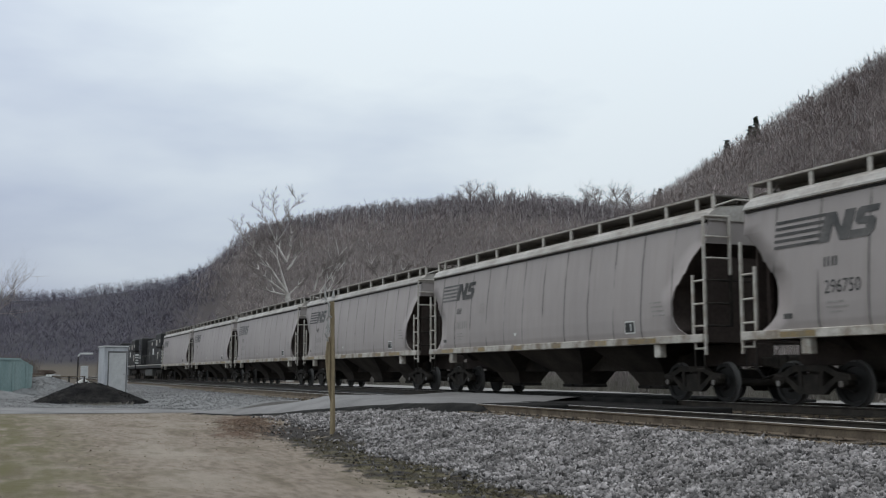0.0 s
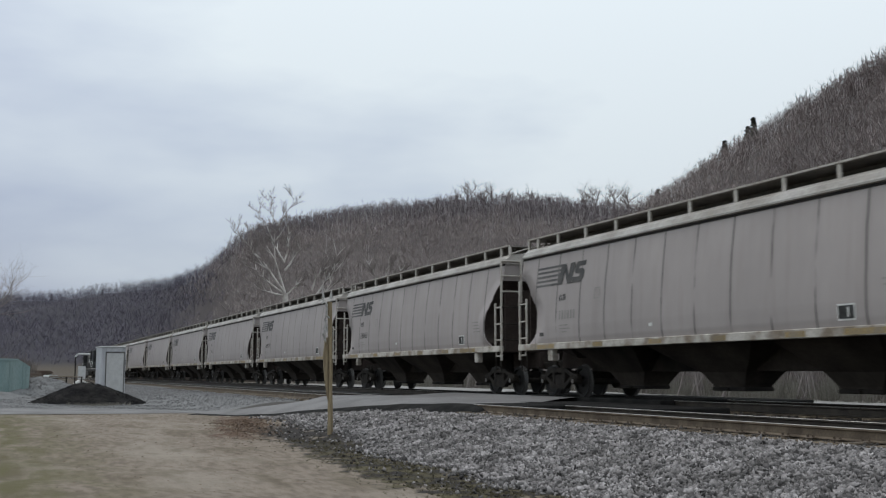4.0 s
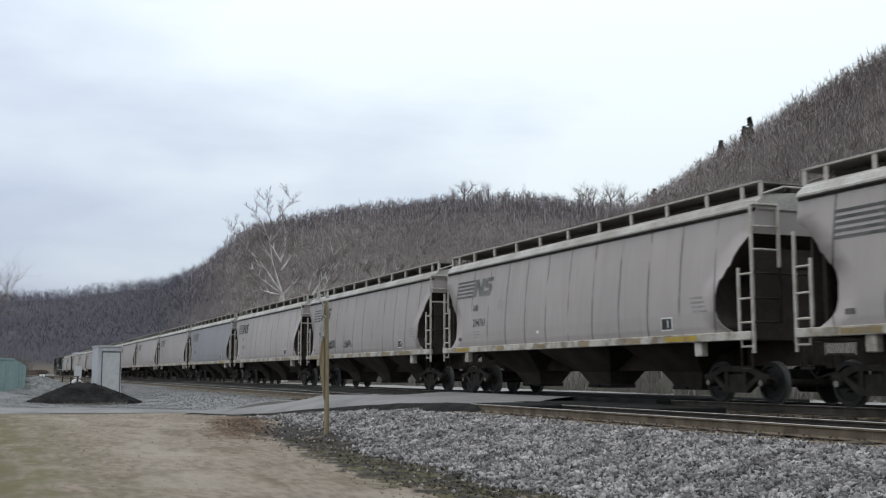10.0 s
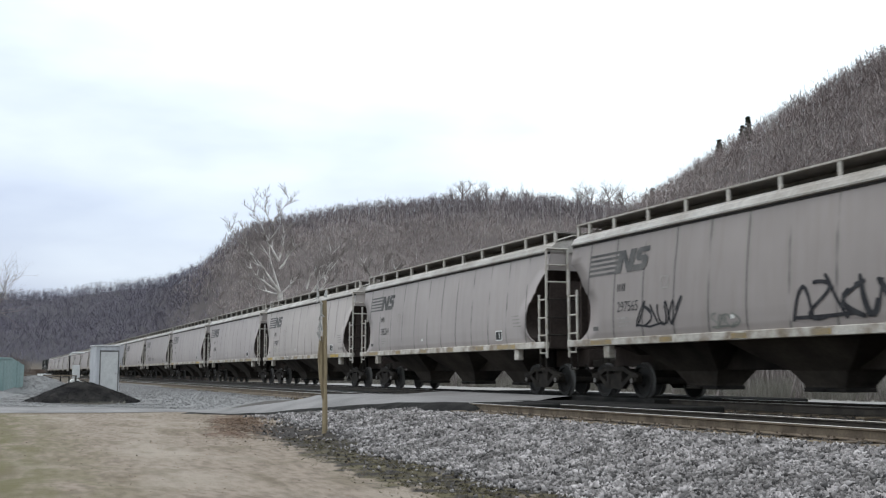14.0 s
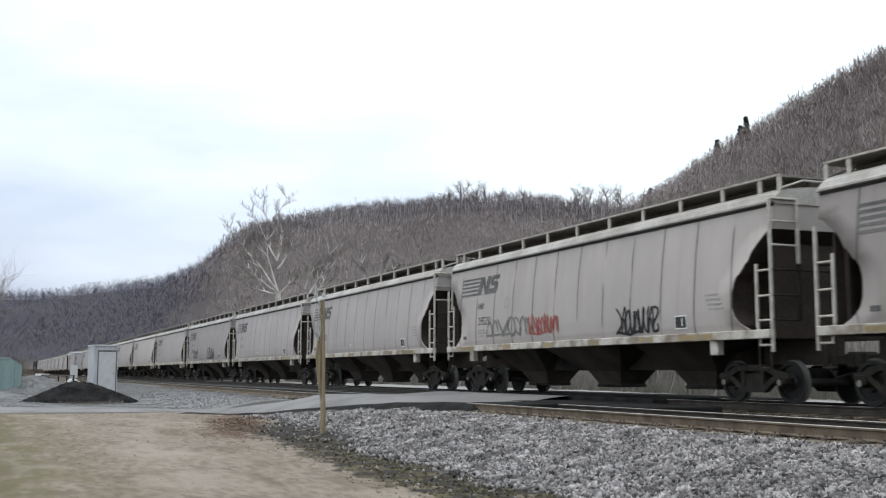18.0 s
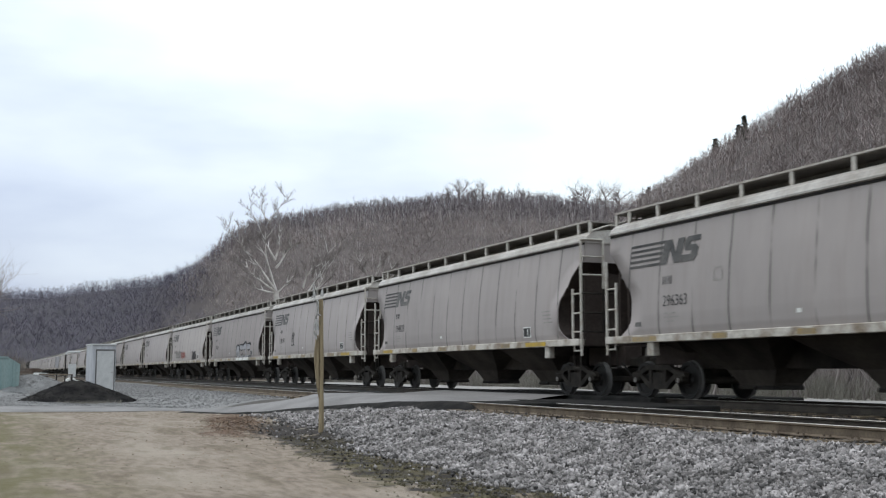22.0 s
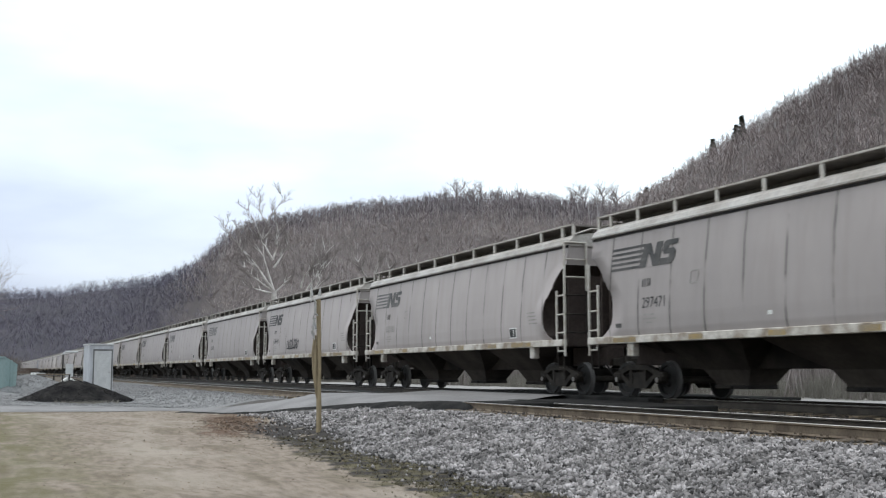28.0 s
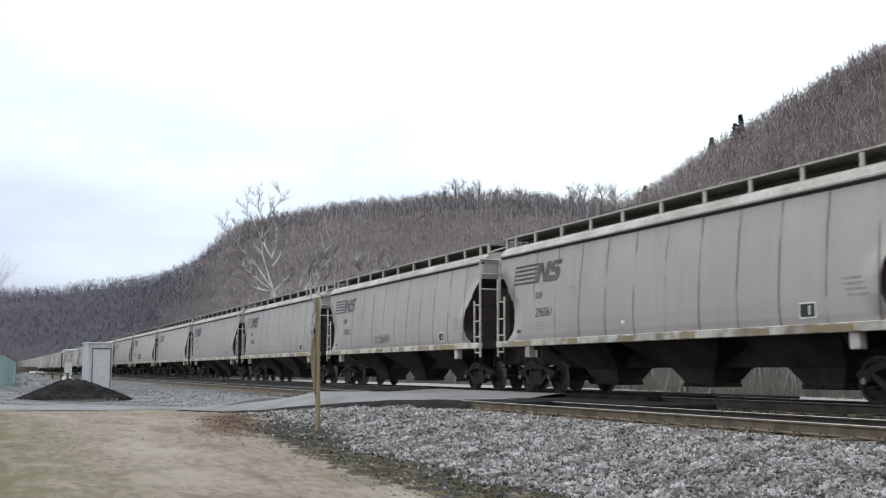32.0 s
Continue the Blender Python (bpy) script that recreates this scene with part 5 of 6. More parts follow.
bare_tree("bare_tree", "leafless tree rising from brush on the valley floor", -1.6, 118, 14.5, 21, False, (2, 3), (-0.1, 0), 0.25, 1)


# ---- woods on the hills ----
def woods_variant(seed, n_limb, n_twig):
    """A small leafless tree of unit height: arrays of pieces."""
    rnd = random.Random(seed)
    trunk = [((0, 0, 0), (rnd.gauss(0, 0.02), rnd.gauss(0, 0.02), 0.5), 0.011, 0.008, 0)]
    top = trunk[0][1]
    trunk.append((top, (top[0] + rnd.gauss(0, 0.04), top[1] + rnd.gauss(0, 0.04), 0.95), 0.008, 0.002, 0))
    twigs = []
    for k in range(n_limb):
        z = rnd.uniform(0.24, 0.84)
        a, ln = rnd.uniform(0, 6.283), rnd.uniform(0.16, 0.36) * (1.15 - z * 0.6)
        p = (top[0] * z, top[1] * z, z)
        q = (p[0] + math.cos(a) * ln, p[1] + math.sin(a) * ln, z + ln * rnd.uniform(0.3, 1.0))
        twigs.append((p, q, 0.006, 0.002, 1))
        for _ in range(n_twig):
            t = rnd.uniform(0.3, 1.0)
            s = tuple(u + (w - u) * t for u, w in zip(p, q))
            b, m = rnd.uniform(0, 6.283), rnd.uniform(0.06, 0.16)
            twigs.append((s, (s[0] + math.cos(b) * m * 0.7, s[1] + math.sin(b) * m * 0.7, s[2] + m * rnd.uniform(0.3, 1.1)), 0.0035, 0.001, 2))
    return trunk, twigs


def strew(name, label, variants, x, y, z, h, rng, mat, sides=3, mirror=1.0, fat=1.0):
    """Many unit-height pieces set at places, in one mesh."""
    V, F, off = [], [], 0
    pick = rng.integers(0, len(variants), len(x))
    for k, segs in enumerate(variants):
        idx = np.nonzero(pick == k)[0]
        if not len(idx):
            continue
        me = pieces_mesh("tmp", [(p, q, a * fat, b * fat, l) for p, q, a, b, l in segs], mat, sides)
        co = np.zeros(len(me.vertices) * 3)
        me.vertices.foreach_get("co", co)
        co = co.reshape(-1, 3)
        vi = np.zeros(len(me.loops), dtype=int)
        me.loops.foreach_get("vertex_index", vi)
        bpy.data.meshes.remove(me)
        a = rng.uniform(0, 6.283, len(idx))
        c, s = np.cos(a)[:, None], np.sin(a)[:, None]
        hh = h[idx][:, None]
        px = (co[None, :, 0] * c - co[None, :, 1] * s) * hh + x[idx][:, None]
        py = (co[None, :, 0] * s + co[None, :, 1] * c) * hh + y[idx][:, None]
        pz = co[None, :, 2] * hh + z[idx][:, None]
        V.append(np.stack([px, py, pz], -1).reshape(-1, 3))
        f = vi.reshape(-1, 4)
        F.append((f[None] + (off + np.arange(len(idx)) * len(co))[:, None, None]).reshape(-1, 4))
        off += len(idx) * len(co)
    return tagged(new(name, array_mesh(name, np.vstack(V), np.vstack(F), mat)), label, "woods", "", "stuff")


def build_woods():
    rng = np.random.default_rng(3)
    n = 13500
    az = rng.uniform(-4, 52, n)
    R = np.interp(az, RIDGE_AZ, RIDGE_R)
    q = np.sqrt(rng.uniform(0.44 ** 2, 1.05 ** 2, n))
    # a full row along the skyline
    q[: n // 6] = rng.uniform(0.97, 1.03, n // 6)
    r = R * q
    x, y = r * np.sin(np.radians(az)), r * np.cos(np.radians(az))
    h = rng.uniform(10, 19, n) * np.clip(r / 700, 0.85, 1.4)
    z = ground_z(x, y) - 0.28 * h
    kinds = [woods_variant(k, 9, 5) for k in range(9)]
    # trees on the far hill take the haze-tinted colour
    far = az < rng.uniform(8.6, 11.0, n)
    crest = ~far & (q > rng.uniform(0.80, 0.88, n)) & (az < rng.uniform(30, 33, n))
    for mask, mat, what in ((~far & ~crest, M_WOODS, "dense leafless brown woods covering the hills"), (crest, M_WOODS_RIDGE, "dark leafless woods along the hill's crest"), (far, M_WOODS_HAZED, "dense leafless woods on the distant hill, haze tint put into their colour")):
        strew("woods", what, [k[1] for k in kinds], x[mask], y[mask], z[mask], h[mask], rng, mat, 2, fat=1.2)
    some = ~far & (rng.random(n) < np.where(crest, 0.75, 0.15))
    strew("woods_trunks", "pale trunks of the leafless woods", [k[0] for k in kinds], x[some], y[some], z[some], h[some], rng, M_TRUNKS, 3, fat=1.9)
    # nearer, taller growth along the valley floor
    rng = np.random.default_rng(8)
    n = 380
    az = rng.uniform(15, 47, n)
    r = rng.uniform(185, 330, n)
    x, y = r * np.sin(np.radians(az)), r * np.cos(np.radians(az))
    z = ground_z(x, y) - 0.2
    h = rng.uniform(9, 17, n) * np.interp(az, [6, 12, 18, 22, 30, 36, 47], [0.45, 0.7, 1.0, 1.25, 1.25, 1.0, 0.9]) * r / 240
    kinds = [woods_variant(20 + k, 16, 8) for k in range(5)]
    strew("valley_trees", "tall leafless trees along the valley floor", [k[0] + k[1] for k in kinds], x, y, z, h, rng, M_TWIG, 3, fat=1.0)


build_woods()


def pine(x, y, h, seed):
    rnd = random.Random(seed)
    z = float(ground_z(x, y))
    t = thing("pine_tree", "dark evergreen pine standing on the ridge", "tree", "pines on the ridge", at=pose(x, y, z - 0.3))
    part("trunk", tube(bm_new(), (0, 0, 0), (0, 0, h * 0.97), h * 0.018, h * 0.004), M_TWIG, t)
    segs = []
    for k in range(150):
        zz = h * rnd.uniform(0.25, 1.0)
        a, ln = rnd.uniform(0, 6.283), h * 0.27 * (1.08 - zz / h) * rnd.uniform(0.6, 1.2) + 0.3
        p, q = (0, 0, zz), (math.cos(a) * ln, math.sin(a) * ln, zz + ln * rnd.uniform(-0.1, 0.3))
        segs.append((p, q, 0.34, 0.16, 0))
        for _ in range(3):
            f = rnd.uniform(0.4, 1)
            s = tuple(u + (w - u) * f for u, w in zip(p, q))
            segs.append((s, (s[0] + rnd.gauss(0, 0.5), s[1] + rnd.gauss(0, 0.5), s[2] + rnd.uniform(-0.1, 0.5)), 0.32, 0.08, 0))
    part("crown", pieces_mesh("crown", segs, M_PINE, 4), None, t)


for az_, f_, h_ in ((36.55, 0.985, 14), (38.0, 0.985, 16), (37.7, 0.975, 13), (33.1, 1.0, 12), (32.8, 1.0, 10), (4.6, 1.0, 17), (2.2, 1.0, 16)):
    R_ = float(np.interp(az_, RIDGE_AZ, RIDGE_R)) * f_
    pine(R_ * math.sin(radians(az_)), R_ * math.cos(radians(az_)), h_, int(az_ * 10))


# taller trees that stand above the skyline
for k_, (az_, h_) in enumerate(((19.3, 19), (22.6, 20), (23.2, 24), (23.9, 19), (24.6, 22), (25.3, 18), (26.6, 19), (29.3, 20), (29.9, 26), (30.35, 23), (30.9, 25), (31.6, 21))):
    R_ = float(np.interp(az_, RIDGE_AZ, RIDGE_R)) * 0.985
    bare_tree("bare_tree", "leafless tree rising above the wooded ridge", R_ * math.sin(radians(az_)), R_ * math.cos(radians(az_)), h_ * 1.08, 40 + k_, False, (2, 3), (0, 0), 0.9, 1)


# ---- brush beyond the train ----
def brush(name, label, n, xr, yr, hr, seed, mat, category="weeds", fat=1.0):
    rng = np.random.default_rng(seed)
    x, y = rng.uniform(*xr, n), rng.uniform(*yr, n)
    variants = []
    for k in range(4):
        rnd = random.Random(seed * 10 + k)
        segs = []
        for _ in range(14):
            a, s = rnd.uniform(0, 6.283), rnd.uniform(0.05, 0.4)
            segs.append(((rnd.gauss(0, 0.1), rnd.gauss(0, 0.1), 0), (math.cos(a) * s, math.sin(a) * s, rnd.uniform(0.5, 1.0)), 0.012, 0.004, 0))
        variants.append(segs)
    ob = strew(name, label, variants, x, y, ground_z(x, y) - 0.03, rng.uniform(*hr, n), rng, mat, 3, fat=fat)
    return tagged(ob, "", category)


brush("dry_weeds", "tan dry weeds beyond the tracks", 9000, (33.5, 47), (14, 130), (0.5, 1.3), 4, M_WEEDS, fat=0.6)
brush("riverside_brush", "brown leafless brush along the river bank", 1500, (34, 60), (20, 190), (2.0, 4.5), 6, M_TWIG, "brush", 1.2)
brush("bank_brush", "dark leafless brush on the valley floor", 3600, (-18, 2.5), (95, 160), (1.0, 3.0), 9, M_BRUSH, "brush", 0.8)
brush("field_brush", "grey-brown thicket down the valley", 4200, (22, 70), (150, 290), (2.5, 5.0), 15, M_BRUSH, "brush", 0.8)


# ---- wooden post ----
def build_post():
    po = thing("wooden_post", "weathered split wooden post with frayed white tape", "post", at=pose(7.2, 24.95, float(ground_z(7.2, 24.95)) - 0.2, 0, -1.0, 0))
    bm = bm_new()
    prev = None
    rnd = random.Random(2)
    for k in range(9):
        z = 3.28 * k / 8
        r = 0.066 - 0.002 * k
        ring = [bm.verts.new((math.cos(a) * r * rnd.uniform(0.9, 1.1) + (0 if k < 4 else 0.01), math.sin(a) * r, z)) for a in [i * math.pi / 4 for i in range(8)]]
        if prev:
            for i in range(8):
                bm.faces.new((prev[i], prev[(i + 1) % 8], ring[(i + 1) % 8], ring[i]))
        prev = ring
    bm.faces.new(prev)
    part("shaft", bm, M_POST, po)
    bm = prism(bm_new(), [(-0.06, 1.0), (-0.06, 2.45), (-0.11, 2.4), (-0.16, 2.0), (-0.13, 1.5)], "y", -0.04, 0.04)
    part("split_board", bm, M_POST, po, "grey bowed board nailed to the post")
    segs = []
    for k in range(16):
        x, z = -0.12 + rnd.gauss(0, 0.03), 3.32 - k * 0.06
        segs.append(((x, rnd.gauss(-0.06, 0.02), z), (x + rnd.gauss(-0.02, 0.05), rnd.gauss(-0.08, 0.03), z - rnd.uniform(0.06, 0.2)), 0.03, 0.012, 0))
    segs += [((-0.16, -0.05, 3.35), (-0.20, -0.05, 3.66), 0.035, 0.008, 0), ((-0.16, -0.05, 3.36), (-0.28, -0.05, 3.3), 0.02, 0.008, 0), ((0.03, 0, 3.36), (0.05, 0, 3.56), 0.05, 0.008, 0)]
    part("frayed_tape", pieces_mesh("frayed_tape", segs, M_RAG, 4), None, po, "strands of frayed white tape")


build_post()


# ---- small white shed ----
def build_shed():
    x, y = 5.15, 58.5
    z = float(ground_z(x, y))
    sh = thing("utility_shed", "narrow white metal utility shed with a closed door", "shed", at=pose(x, y, z - 0.02, 0, 0, 6))
    part("wall", box(bm_new(), -0.50, 0.64, -0.8, 0.8, 0, 2.50, 0.02), M_SHED, sh)
    bm = bm_new()
    for k in range(15):
        xx = -0.63 + k * 0.09
        if xx > -0.5 and not (-0.34 < xx < 0.58):
            box(bm, xx - 0.02, xx + 0.02, -0.825, -0.80, 0, 2.46)
    for k in range(4):
        box(bm, -0.3 + k * 0.22, -0.26 + k * 0.22, -0.825, -0.80, 2.32, 2.46)
    part("ribs", bm, M_SHED, sh)
    part("roof", box(bm_new(), -0.54, 0.68, -0.86, 0.86, 2.50, 2.57, 0.02), M_SHED_TRIM, sh)
    dr = part("door", box(bm_new(), -0.28, 0.56, -0.83, -0.805, 0.15, 2.22, 0.006), M_SHED_TRIM, sh, "white flush door")
    part("door_frame", box(box(box(bm_new(), -0.34, -0.28, -0.835, -0.80, 0.1, 2.30), 0.56, 0.62, -0.835, -0.80, 0.1, 2.30), -0.34, 0.62, -0.835, -0.80, 2.22, 2.30), M_MARK, dr, "dark door gap and frame")
    part("handle", tube(bm_new(), (0.46, -0.83, 1.15), (0.46, -0.90, 1.15), 0.03), M_STEEL, dr)


build_shed()


# ---- heaps ----
def heap(name, label, cx, cy, rx, ry, h, mat, seed, power=1.5):
    verts, faces, nr, na = [], [], 22, 56
    for i in range(nr + 1):
        for k in range(na):
            a, r = 2 * math.pi * k / na, i / nr
            x, y = cx + math.cos(a) * r * rx * (1 + 0.10 * noise.noise((math.cos(a) * 2, math.sin(a) * 2, seed))), cy + math.sin(a) * r * ry
            z = h * (1 - r ** power) * (1 - 0.25 * r) + 0.10 * noise.noise((x * 1.6, y * 1.6, seed)) * h + 0.05 * noise.noise((x * 5, y * 5, seed))
            verts.append((x, y, float(ground_z(x, y)) + max(z, 0) - (0.06 if i == nr else 0)))
    for i in range(nr):
        for k in range(na):
            a, b = i * na + k, i * na + (k + 1) % na
            faces.append((a, b, b + na, a + na))
    return tagged(new(name, mesh_of(name, verts, faces, mat, True)), label, "heap")


heap("cinder_heap", "low heap of black cinders beside the road", 3.75, 52.2, 2.55, 2.0, 0.95, M_PILE, 3.0, 1.6)
def lumps(name, label, n, cx, cy, rx, ry, h, size, seed, mat, power=1.35):
    """Loose lumps strewn over a heap."""
    ob = stones(name, label, n, (cx - rx, cx + rx), (cy - ry, cy + ry), size, seed, mat, lambda x, y, rng: ((x - cx) / rx) ** 2 + ((y - cy) / ry) ** 2 < 1)
    me = ob.data
    co = np.zeros(len(me.vertices) * 3)
    me.vertices.foreach_get("co", co)
    co = co.reshape(-1, 3)
    c = co.reshape(-1, 6, 3).mean(1)
    r = np.sqrt(((c[:, 0] - cx) / rx) ** 2 + ((c[:, 1] - cy) / ry) ** 2)
    co[:, 2] += np.repeat(h * (1 - r ** power) * (1 - 0.25 * r), 6)
    me.vertices.foreach_set("co", co.ravel())
    me.update()


lumps("cinder_lumps", "loose black cinder lumps on the heap", 2600, 3.75, 52.2, 2.55, 2.0, 0.95, (0.006, 0.015), 31, M_CINDER, 1.6)
lumps("gravel_lumps", "loose pale stones on the gravel heap", 5000, 2.0, 64.0, 3.4, 3.0, 1.0, (0.008, 0.02), 32, M_BANK, 1.5)
heap("gravel_heap", "pale crushed gravel heap", 2.0, 64.0, 3.4, 3.0, 1.0, M_GRAVEL, 7.0)
heap("gravel_heap", "low spread of pale gravel", -1.5, 60.0, 3.2, 2.4, 0.45, M_GRAVEL, 9.0)


# ---- teal container ----
def build_tank():
    tk = thing("waste_container", "faded teal ribbed steel waste container", "container", at=pose(-0.53, 63, float(ground_z(-0.53, 63)) - 0.02, 0, 0, 4))
    bm = prism(bm_new(), [(-4.6, 0.15), (1.9, 0.15), (1.95, 1.55), (1.3, 1.95), (-4.6, 2.15)], "y", -1.1, 1.1)
    part("body", bm, M_TEAL, tk)
    for k in range(10):
        x = -4.3 + k * 0.66
        part("rib", box(bm_new(), x - 0.05, x + 0.05, -1.17, -1.10, 0.2, 1.75 - 0.0 * k, 0.01), M_TEAL, tk)
    part("rim", box(bm_new(), -4.65, 1.35, -1.16, -1.08, 1.85, 1.95, 0.01), M_TEAL, tk)
    part("skid", box(box(bm_new(), -4.5, 1.8, -0.9, -0.7, 0, 0.16), -4.5, 1.8, 0.7, 0.9, 0, 0.16), M_UNDER, tk)


build_tank()


# ---- signal case and lamp ----
def build_signal():
    sg = thing("signal_case", "white trackside signal case with a lamp arm", "signal case", at=pose(5.9, 92.0, float(ground_z(5.9, 92.0))))
    part("case", box(bm_new(), -0.12, 0.42, -0.3, 0.3, 0.75, 1.75, 0.02), M_SHED_TRIM, sg)
    part("leg", box(bm_new(), 0.05, 0.22, -0.1, 0.1, 0, 0.76), M_STEEL, sg)
    part("pole", tube(bm_new(), (-0.35, 0, 0), (-0.35, 0, 2.55), 0.05), M_UNDER, sg)
    bm = tube(bm_new(), (-0.38, 0, 2.5), (-0.2, 0, 2.72), 0.06)
    tube(bm, (-0.2, 0, 2.72), (0.75, 0, 2.72), 0.08)
    part("lamp_arm", bm, M_SHED_TRIM, sg, "white hooded lamp arm")


build_signal()


def build_pipe_rail():
    """A long pipe on short posts beside the far track."""
    z = float(ground_z(4, 88))
    pr = thing("pipe_rail", "long rusty pipe rail on short posts beside the track", "railing", at=pose(0, 88, z))
    part("pipe", tube(bm_new(), (2.0, 0, 0.98), (5.9, 0.3, 0.92), 0.045), M_RAIL, pr)
    for x in (2.3, 3.5, 4.7, 5.8):
        part("post", box(bm_new(), x - 0.05, x + 0.05, -0.05, 0.05, 0, 0.95, 0.01), M_UNDER, pr)
    ub = thing("utility_box", "white steel utility box on a dark stand", "utility box", at=pose(3.18, 86, float(ground_z(3.18, 86))))
    part("case", box(bm_new(), -0.19, 0.19, -0.15, 0.15, 0.60, 1.06, 0.02), M_WHITE, ub)
    part("door_gap", box(bm_new(), -0.012, 0.012, -0.156, -0.15, 0.64, 1.02), M_UNDER, ub)
    for x in (-0.14, 0.14):
        part("leg", box(bm_new(), x - 0.03, x + 0.03, -0.05, 0.05, 0, 0.60), M_UNDER, ub)
    fc = thing("board_fence", "short weathered brown board fence by the container", "fence", at=pose(2.35, 84, float(ground_z(2.35, 84))))
    for k, z in enumerate((0.55, 0.80, 1.05)):
        part("board", box(bm_new(), -0.55, 0.55 - 0.06 * k, -0.02, 0.02, z, z + 0.15, 0.01), M_BRICK, fc)
    for x in (-0.45, 0.4):
        part("post", box(bm_new(), x - 0.05, x + 0.05, 0.02, 0.12, 0, 1.25, 0.01), M_BRICK, fc)


build_pipe_rail()


def small_building(name, label, x, y, w, d, h, mat, roof_mat):
    b = thing(name, label, "building", "low buildings down the valley", at=pose(x, y, float(ground_z(x, y)) - 0.05))
    part("wall", box(bm_new(), -w / 2, w / 2, -d / 2, d / 2, 0, h, 0.02), mat, b)
    part("roof", prism(bm_new(), [(-w / 2 - 0.3, h), (w / 2 + 0.3, h), (w / 2 - 0.2, h + 0.35), (-w / 2 + 0.2, h + 0.35)], "y", -d / 2 - 0.3, d / 2 + 0.3), roof_mat, b)
    part("window", box(bm_new(), -w * 0.25, w * 0.05, -d / 2 - 0.03, -d / 2 + 0.02, h * 0.35, h * 0.75), M_GLASS, b)


small_building("low_shed", "low brown shed far down the valley", 3.6, 150, 5.0, 5, 1.3, M_BRICK, M_BRICK)
small_building("low_shed", "small white-roofed hut far down the valley", 5.2, 128, 0.5, 0.5, 0.8, M_BRICK, M_SHED_TRIM)
small_building("low_shed", "pale flat-roofed hut beside the track", 7.3, 112, 0.7, 0.9, 0.30, M_SHED_TRIM, M_WHITE)
small_building("low_shed", "white-roofed hut far down the valley", 7.0, 160, 0.9, 0.9, 0.7, M_BRICK, M_SHED_TRIM)


# ---- ground cover of the lot ----
def litter(name, label, category, n, cx, cy, sx, sy, size, seed, mat, keep=None, slant=0.0):
    rng = np.random.default_rng(seed)
    x, y = rng.normal(cx, sx, n), rng.normal(cy, sy, n)
    x = x + slant * (y - cy)
    if keep is not None:
        k = keep(x, y)
        x, y = x[k], y[k]
    n = len(x)
    s, a = rng.uniform(*size, n), rng.uniform(0, 6.283, n)
    z = ground_z(x, y) + 0.008 + rng.uniform(0, 0.02, n)
    c, sn = np.cos(a) * s, np.sin(a) * s
    lift = rng.uniform(-0.4, 0.6, (n, 3)) * s[:, None]
    v = np.stack([np.stack([x + c, y + sn, z + lift[:, 0]], -1), np.stack([x - sn * 0.6, y + c * 0.6, z + lift[:, 1]], -1),
                  np.stack([x - c, y - sn, z + lift[:, 2]], -1), np.stack([x + sn * 0.6, y - c * 0.6, z + 0 * s], -1)], 1).reshape(-1, 3)
    f = np.arange(n * 4).reshape(-1, 4)
    return tagged(new(name, array_mesh(name, v, f, mat)), label, category, "", "stuff")


litter("dead_leaves", "drift of rust-brown dead leaves beside the stones", "leaves", 6000, 6.5, 31.0, 0.42, 2.5, (0.014, 0.036), 1, M_LEAVES, lambda x, y: road_dist(x, y) > 0.5, 0.2)
litter("scattered_leaves", "scattered dead leaves and twigs on the sand", "leaves", 1500, 3.5, 24.0, 2.4, 8.0, (0.008, 0.026), 2, M_LEAVES, lambda x, y: (x < 6.6) & (y > 9) & (y < 42))


def tufts(name, label, n, xf, yr, hr, seed, mat):
    rng = np.random.default_rng(seed)
    y = yr[0] * (yr[1] / yr[0]) ** rng.random(n)
    x = xf(y, rng)
    variants = []
    for k in range(3):
        rnd = random.Random(seed + k)
        segs = []
        for _ in range(9):
            a, s = rnd.uniform(0, 6.283), rnd.uniform(0.2, 0.9)
            segs.append(((rnd.gauss(0, 0.25), rnd.gauss(0, 0.25), 0), (math.cos(a) * s, math.sin(a) * s, rnd.uniform(0.4, 1.0)), 0.05, 0.01, 0))
        variants.append(segs)
    return tagged(strew(name, label, variants, x, y, ground_z(x, y) - 0.005, rng.uniform(*hr, n), rng, mat, 3), "", "grass")


tufts("moss_and_grass", "short mossy grass in the damp strip", 1900, lambda y, rng: 5.65 + 0.9 * sm(16, 25, y) + rng.normal(0, 0.40, len(y)), (10.5, 25), (0.02, 0.055), 3, M_GRASS)
tufts("straw_tuft", "pale straw weeds at the foot of the cinder heap", 150, lambda y, rng: 3.9 + rng.normal(0, 0.6, len(y)), (49.7, 51.0), (0.05, 0.20), 14, M_WEEDS)


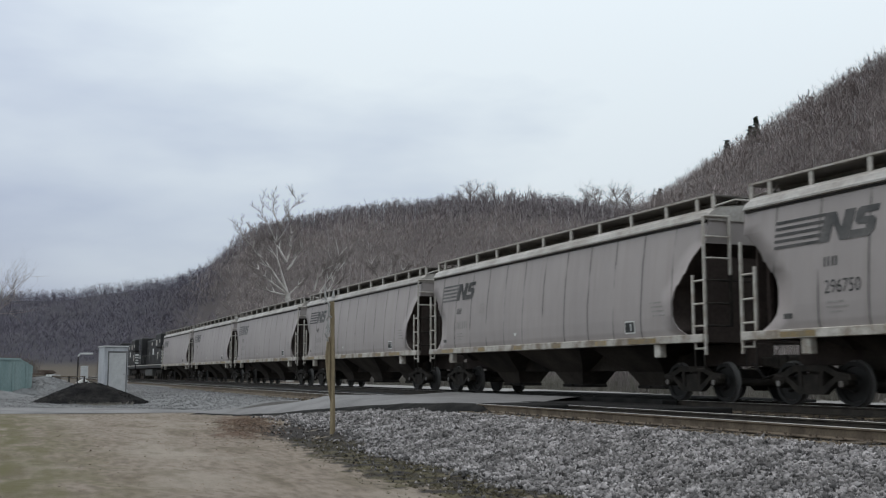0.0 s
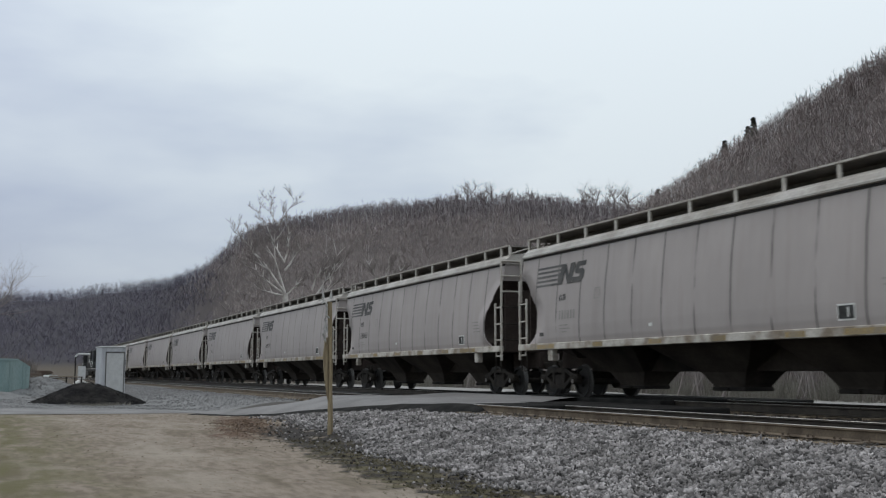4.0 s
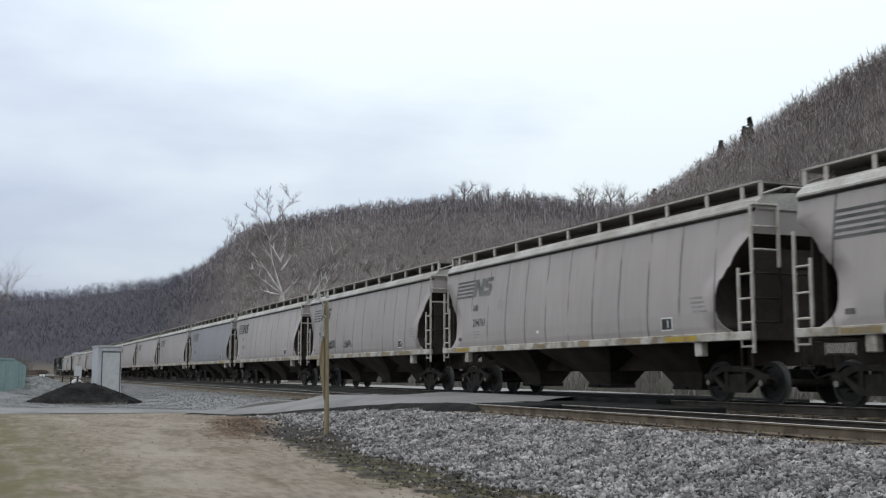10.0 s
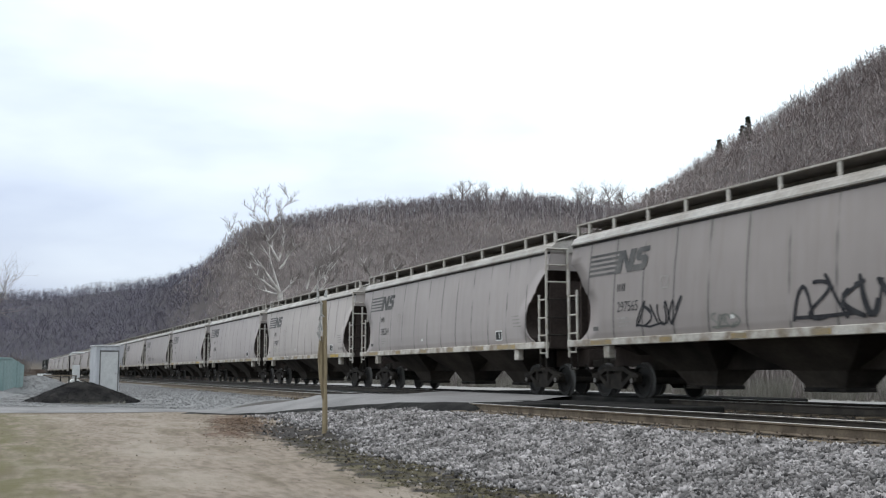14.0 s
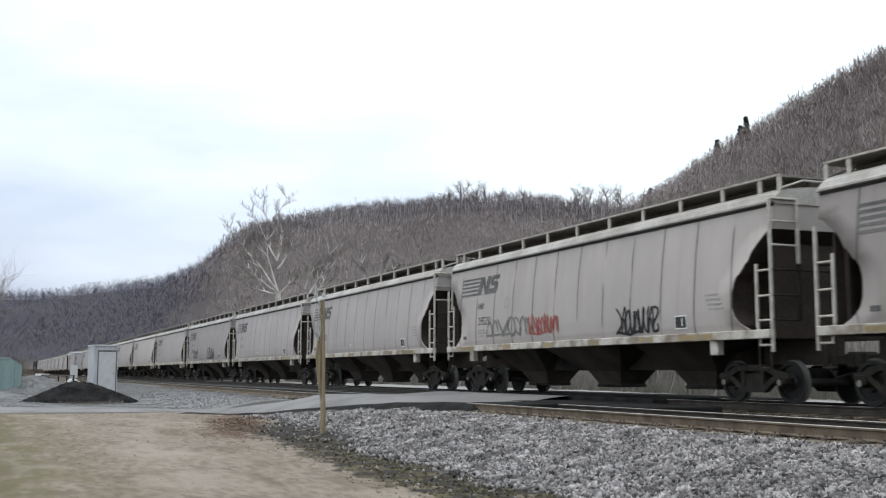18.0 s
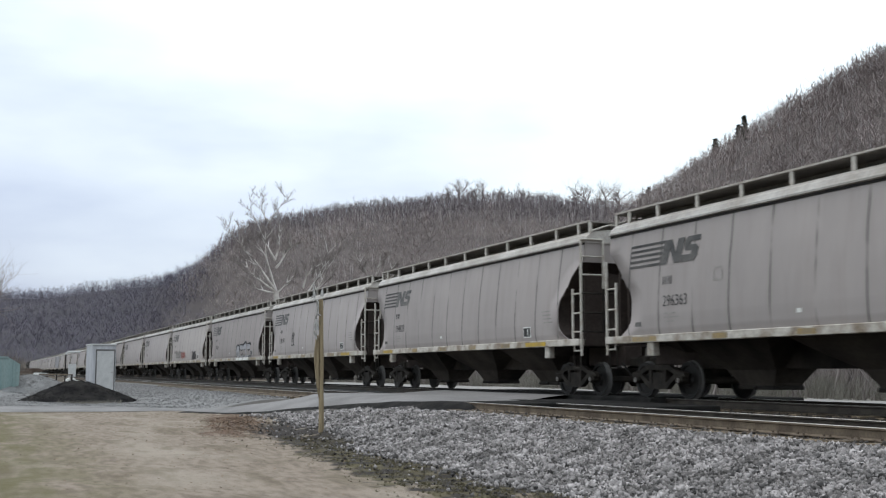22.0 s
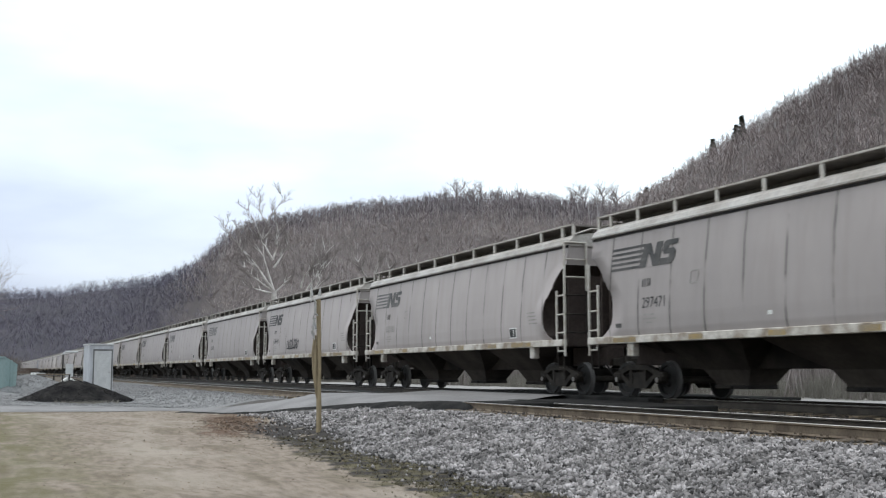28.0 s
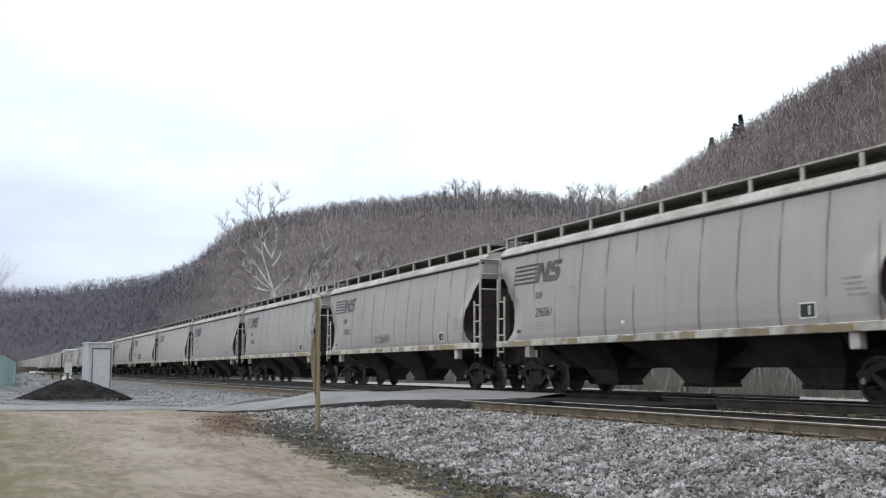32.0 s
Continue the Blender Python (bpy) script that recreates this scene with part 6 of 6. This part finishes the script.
# ---- running order of the train ----
for ws in WHEELS:
    walk(ws, spin_rows())
for j in range(FIRST, LAST + 1):
    car = copy_thing(model, pose(TRAIN_TRACK, train_y(j, 0), RAIL_Z)) if j > FIRST else model
    CARS.append((j, car))
for j, car in CARS:
    if j in LABELS:
        tagged(car, LABELS[j])
    if j == 5:
        for ob in car.children:
            if ob.name.startswith(("side_panel", "end_cap")):
                ob.material_slots[0].link = "OBJECT"
                ob.material_slots[0].material = M_CAR_DARK
    if j in (12, 16):
        for ob in car.children:
            if ob.name.startswith(("side_panel", "end_cap")):
                ob.material_slots[0].link = "OBJECT"
                ob.material_slots[0].material = M_CAR_MID
    if j in (10, 15):
        for ob in car.children:
            if ob.name.startswith(("side_panel", "end_cap")):
                ob.material_slots[0].link = "OBJECT"
                ob.material_slots[0].material = M_CAR_PALE
    strips(car, M_YELLOW if j in BRIGHT else M_ORANGE)
    if j in NUMBERS:
        vs, fs = text_outline(NUMBERS[j], 0.27)
        w = max(v[0] for v in vs)
        vs = [on_side(2.49 + v[0] / w * 0.93, 2.075 + v[1] * 0.92) for v in vs]
        part("car_number", mesh_of("car_number", vs, fs, M_TEXT), M_TEXT, car, "black painted car number")
    else:
        decal("car_number", [bar(2.49 + k * 0.158, 2.58 + k * 0.158, 2.08, 2.31) for k in range(6)], M_FAINT, car)
    if j == 7:
        scrawl(car, M_SPRAY_BLACK, 3, 3.5, 1.75, 1.4, 0.35, 6, 0.035, "thin black sprayed scrawl")
        scrawl(car, M_SPRAY_BLACK, 4, 6.2, 1.75, 1.1, 0.3, 5, 0.03, "thin black sprayed scrawl")
    if j == 12:
        scrawl(car, M_SPRAY_BLACK, 5, 3.4, 1.70, 1.75, 0.6, 6, 0.05, "black sprayed scrawl")
        scrawl(car, M_SPRAY_GREY, 6, 6.3, 1.55, 0.9, 0.33, 4, 0.04, "faded sprayed scrawl")
        scrawl(car, M_SPRAY_BLACK, 7, 8.9, 1.6, 2.6, 0.8, 6, 0.07, "black sprayed scrawl")
    if j == 15:
        scrawl(car, M_SPRAY_GREY, 8, 3.2, 1.7, 3.0, 0.55, 8, 0.06, "faded green-grey sprayed scrawl")
        scrawl(car, M_SPRAY_RED, 9, 6.0, 1.7, 1.7, 0.55, 9, 0.05, "red sprayed scrawl")
        scrawl(car, M_SPRAY_BLACK, 10, 10.7, 1.55, 1.75, 0.62, 9, 0.06, "black sprayed scrawl")
    if j == 10:
        vs, fs = text_outline("WAKE UP", 0.13)
        w = max(v[0] for v in vs)
        vs = [(-1.674, HALF - 5.1 - v[0] / w * 1.3, 1.33 + v[1]) for v in vs]
        part("chalked_words", mesh_of("chalked_words", vs, fs, M_SPRAY_BLACK), M_SPRAY_BLACK, car, "black hand-drawn words on the sill")
        vs, fs = text_outline("HC114", 0.12)
        w = max(v[0] for v in vs)
        vs = [on_side(14.42 + v[0] / w * 0.62, 1.62 + v[1], 0.011) for v in vs]
        part("stencil_code", mesh_of("stencil_code", vs, fs, M_MARK), M_MARK, car, "small dark stencilled code")
    if j == 16:
        big_tag(car)
    if j == 17:
        scrawl(car, M_SPRAY_BLACK, 11, 4.9, 1.9, 0.5, 0.7, 3, 0.03, "thin black sprayed scrawl")
    if j == 22:
        scrawl(car, M_SPRAY_BLACK, 12, 5.2, 1.75, 2.2, 0.5, 6, 0.05, "black sprayed scrawl")
    if j == 26:
        scrawl(car, M_SPRAY_GREY, 13, 6.6, 1.68, 1.6, 0.3, 6, 0.03, "faint sprayed scrawl")

motions()
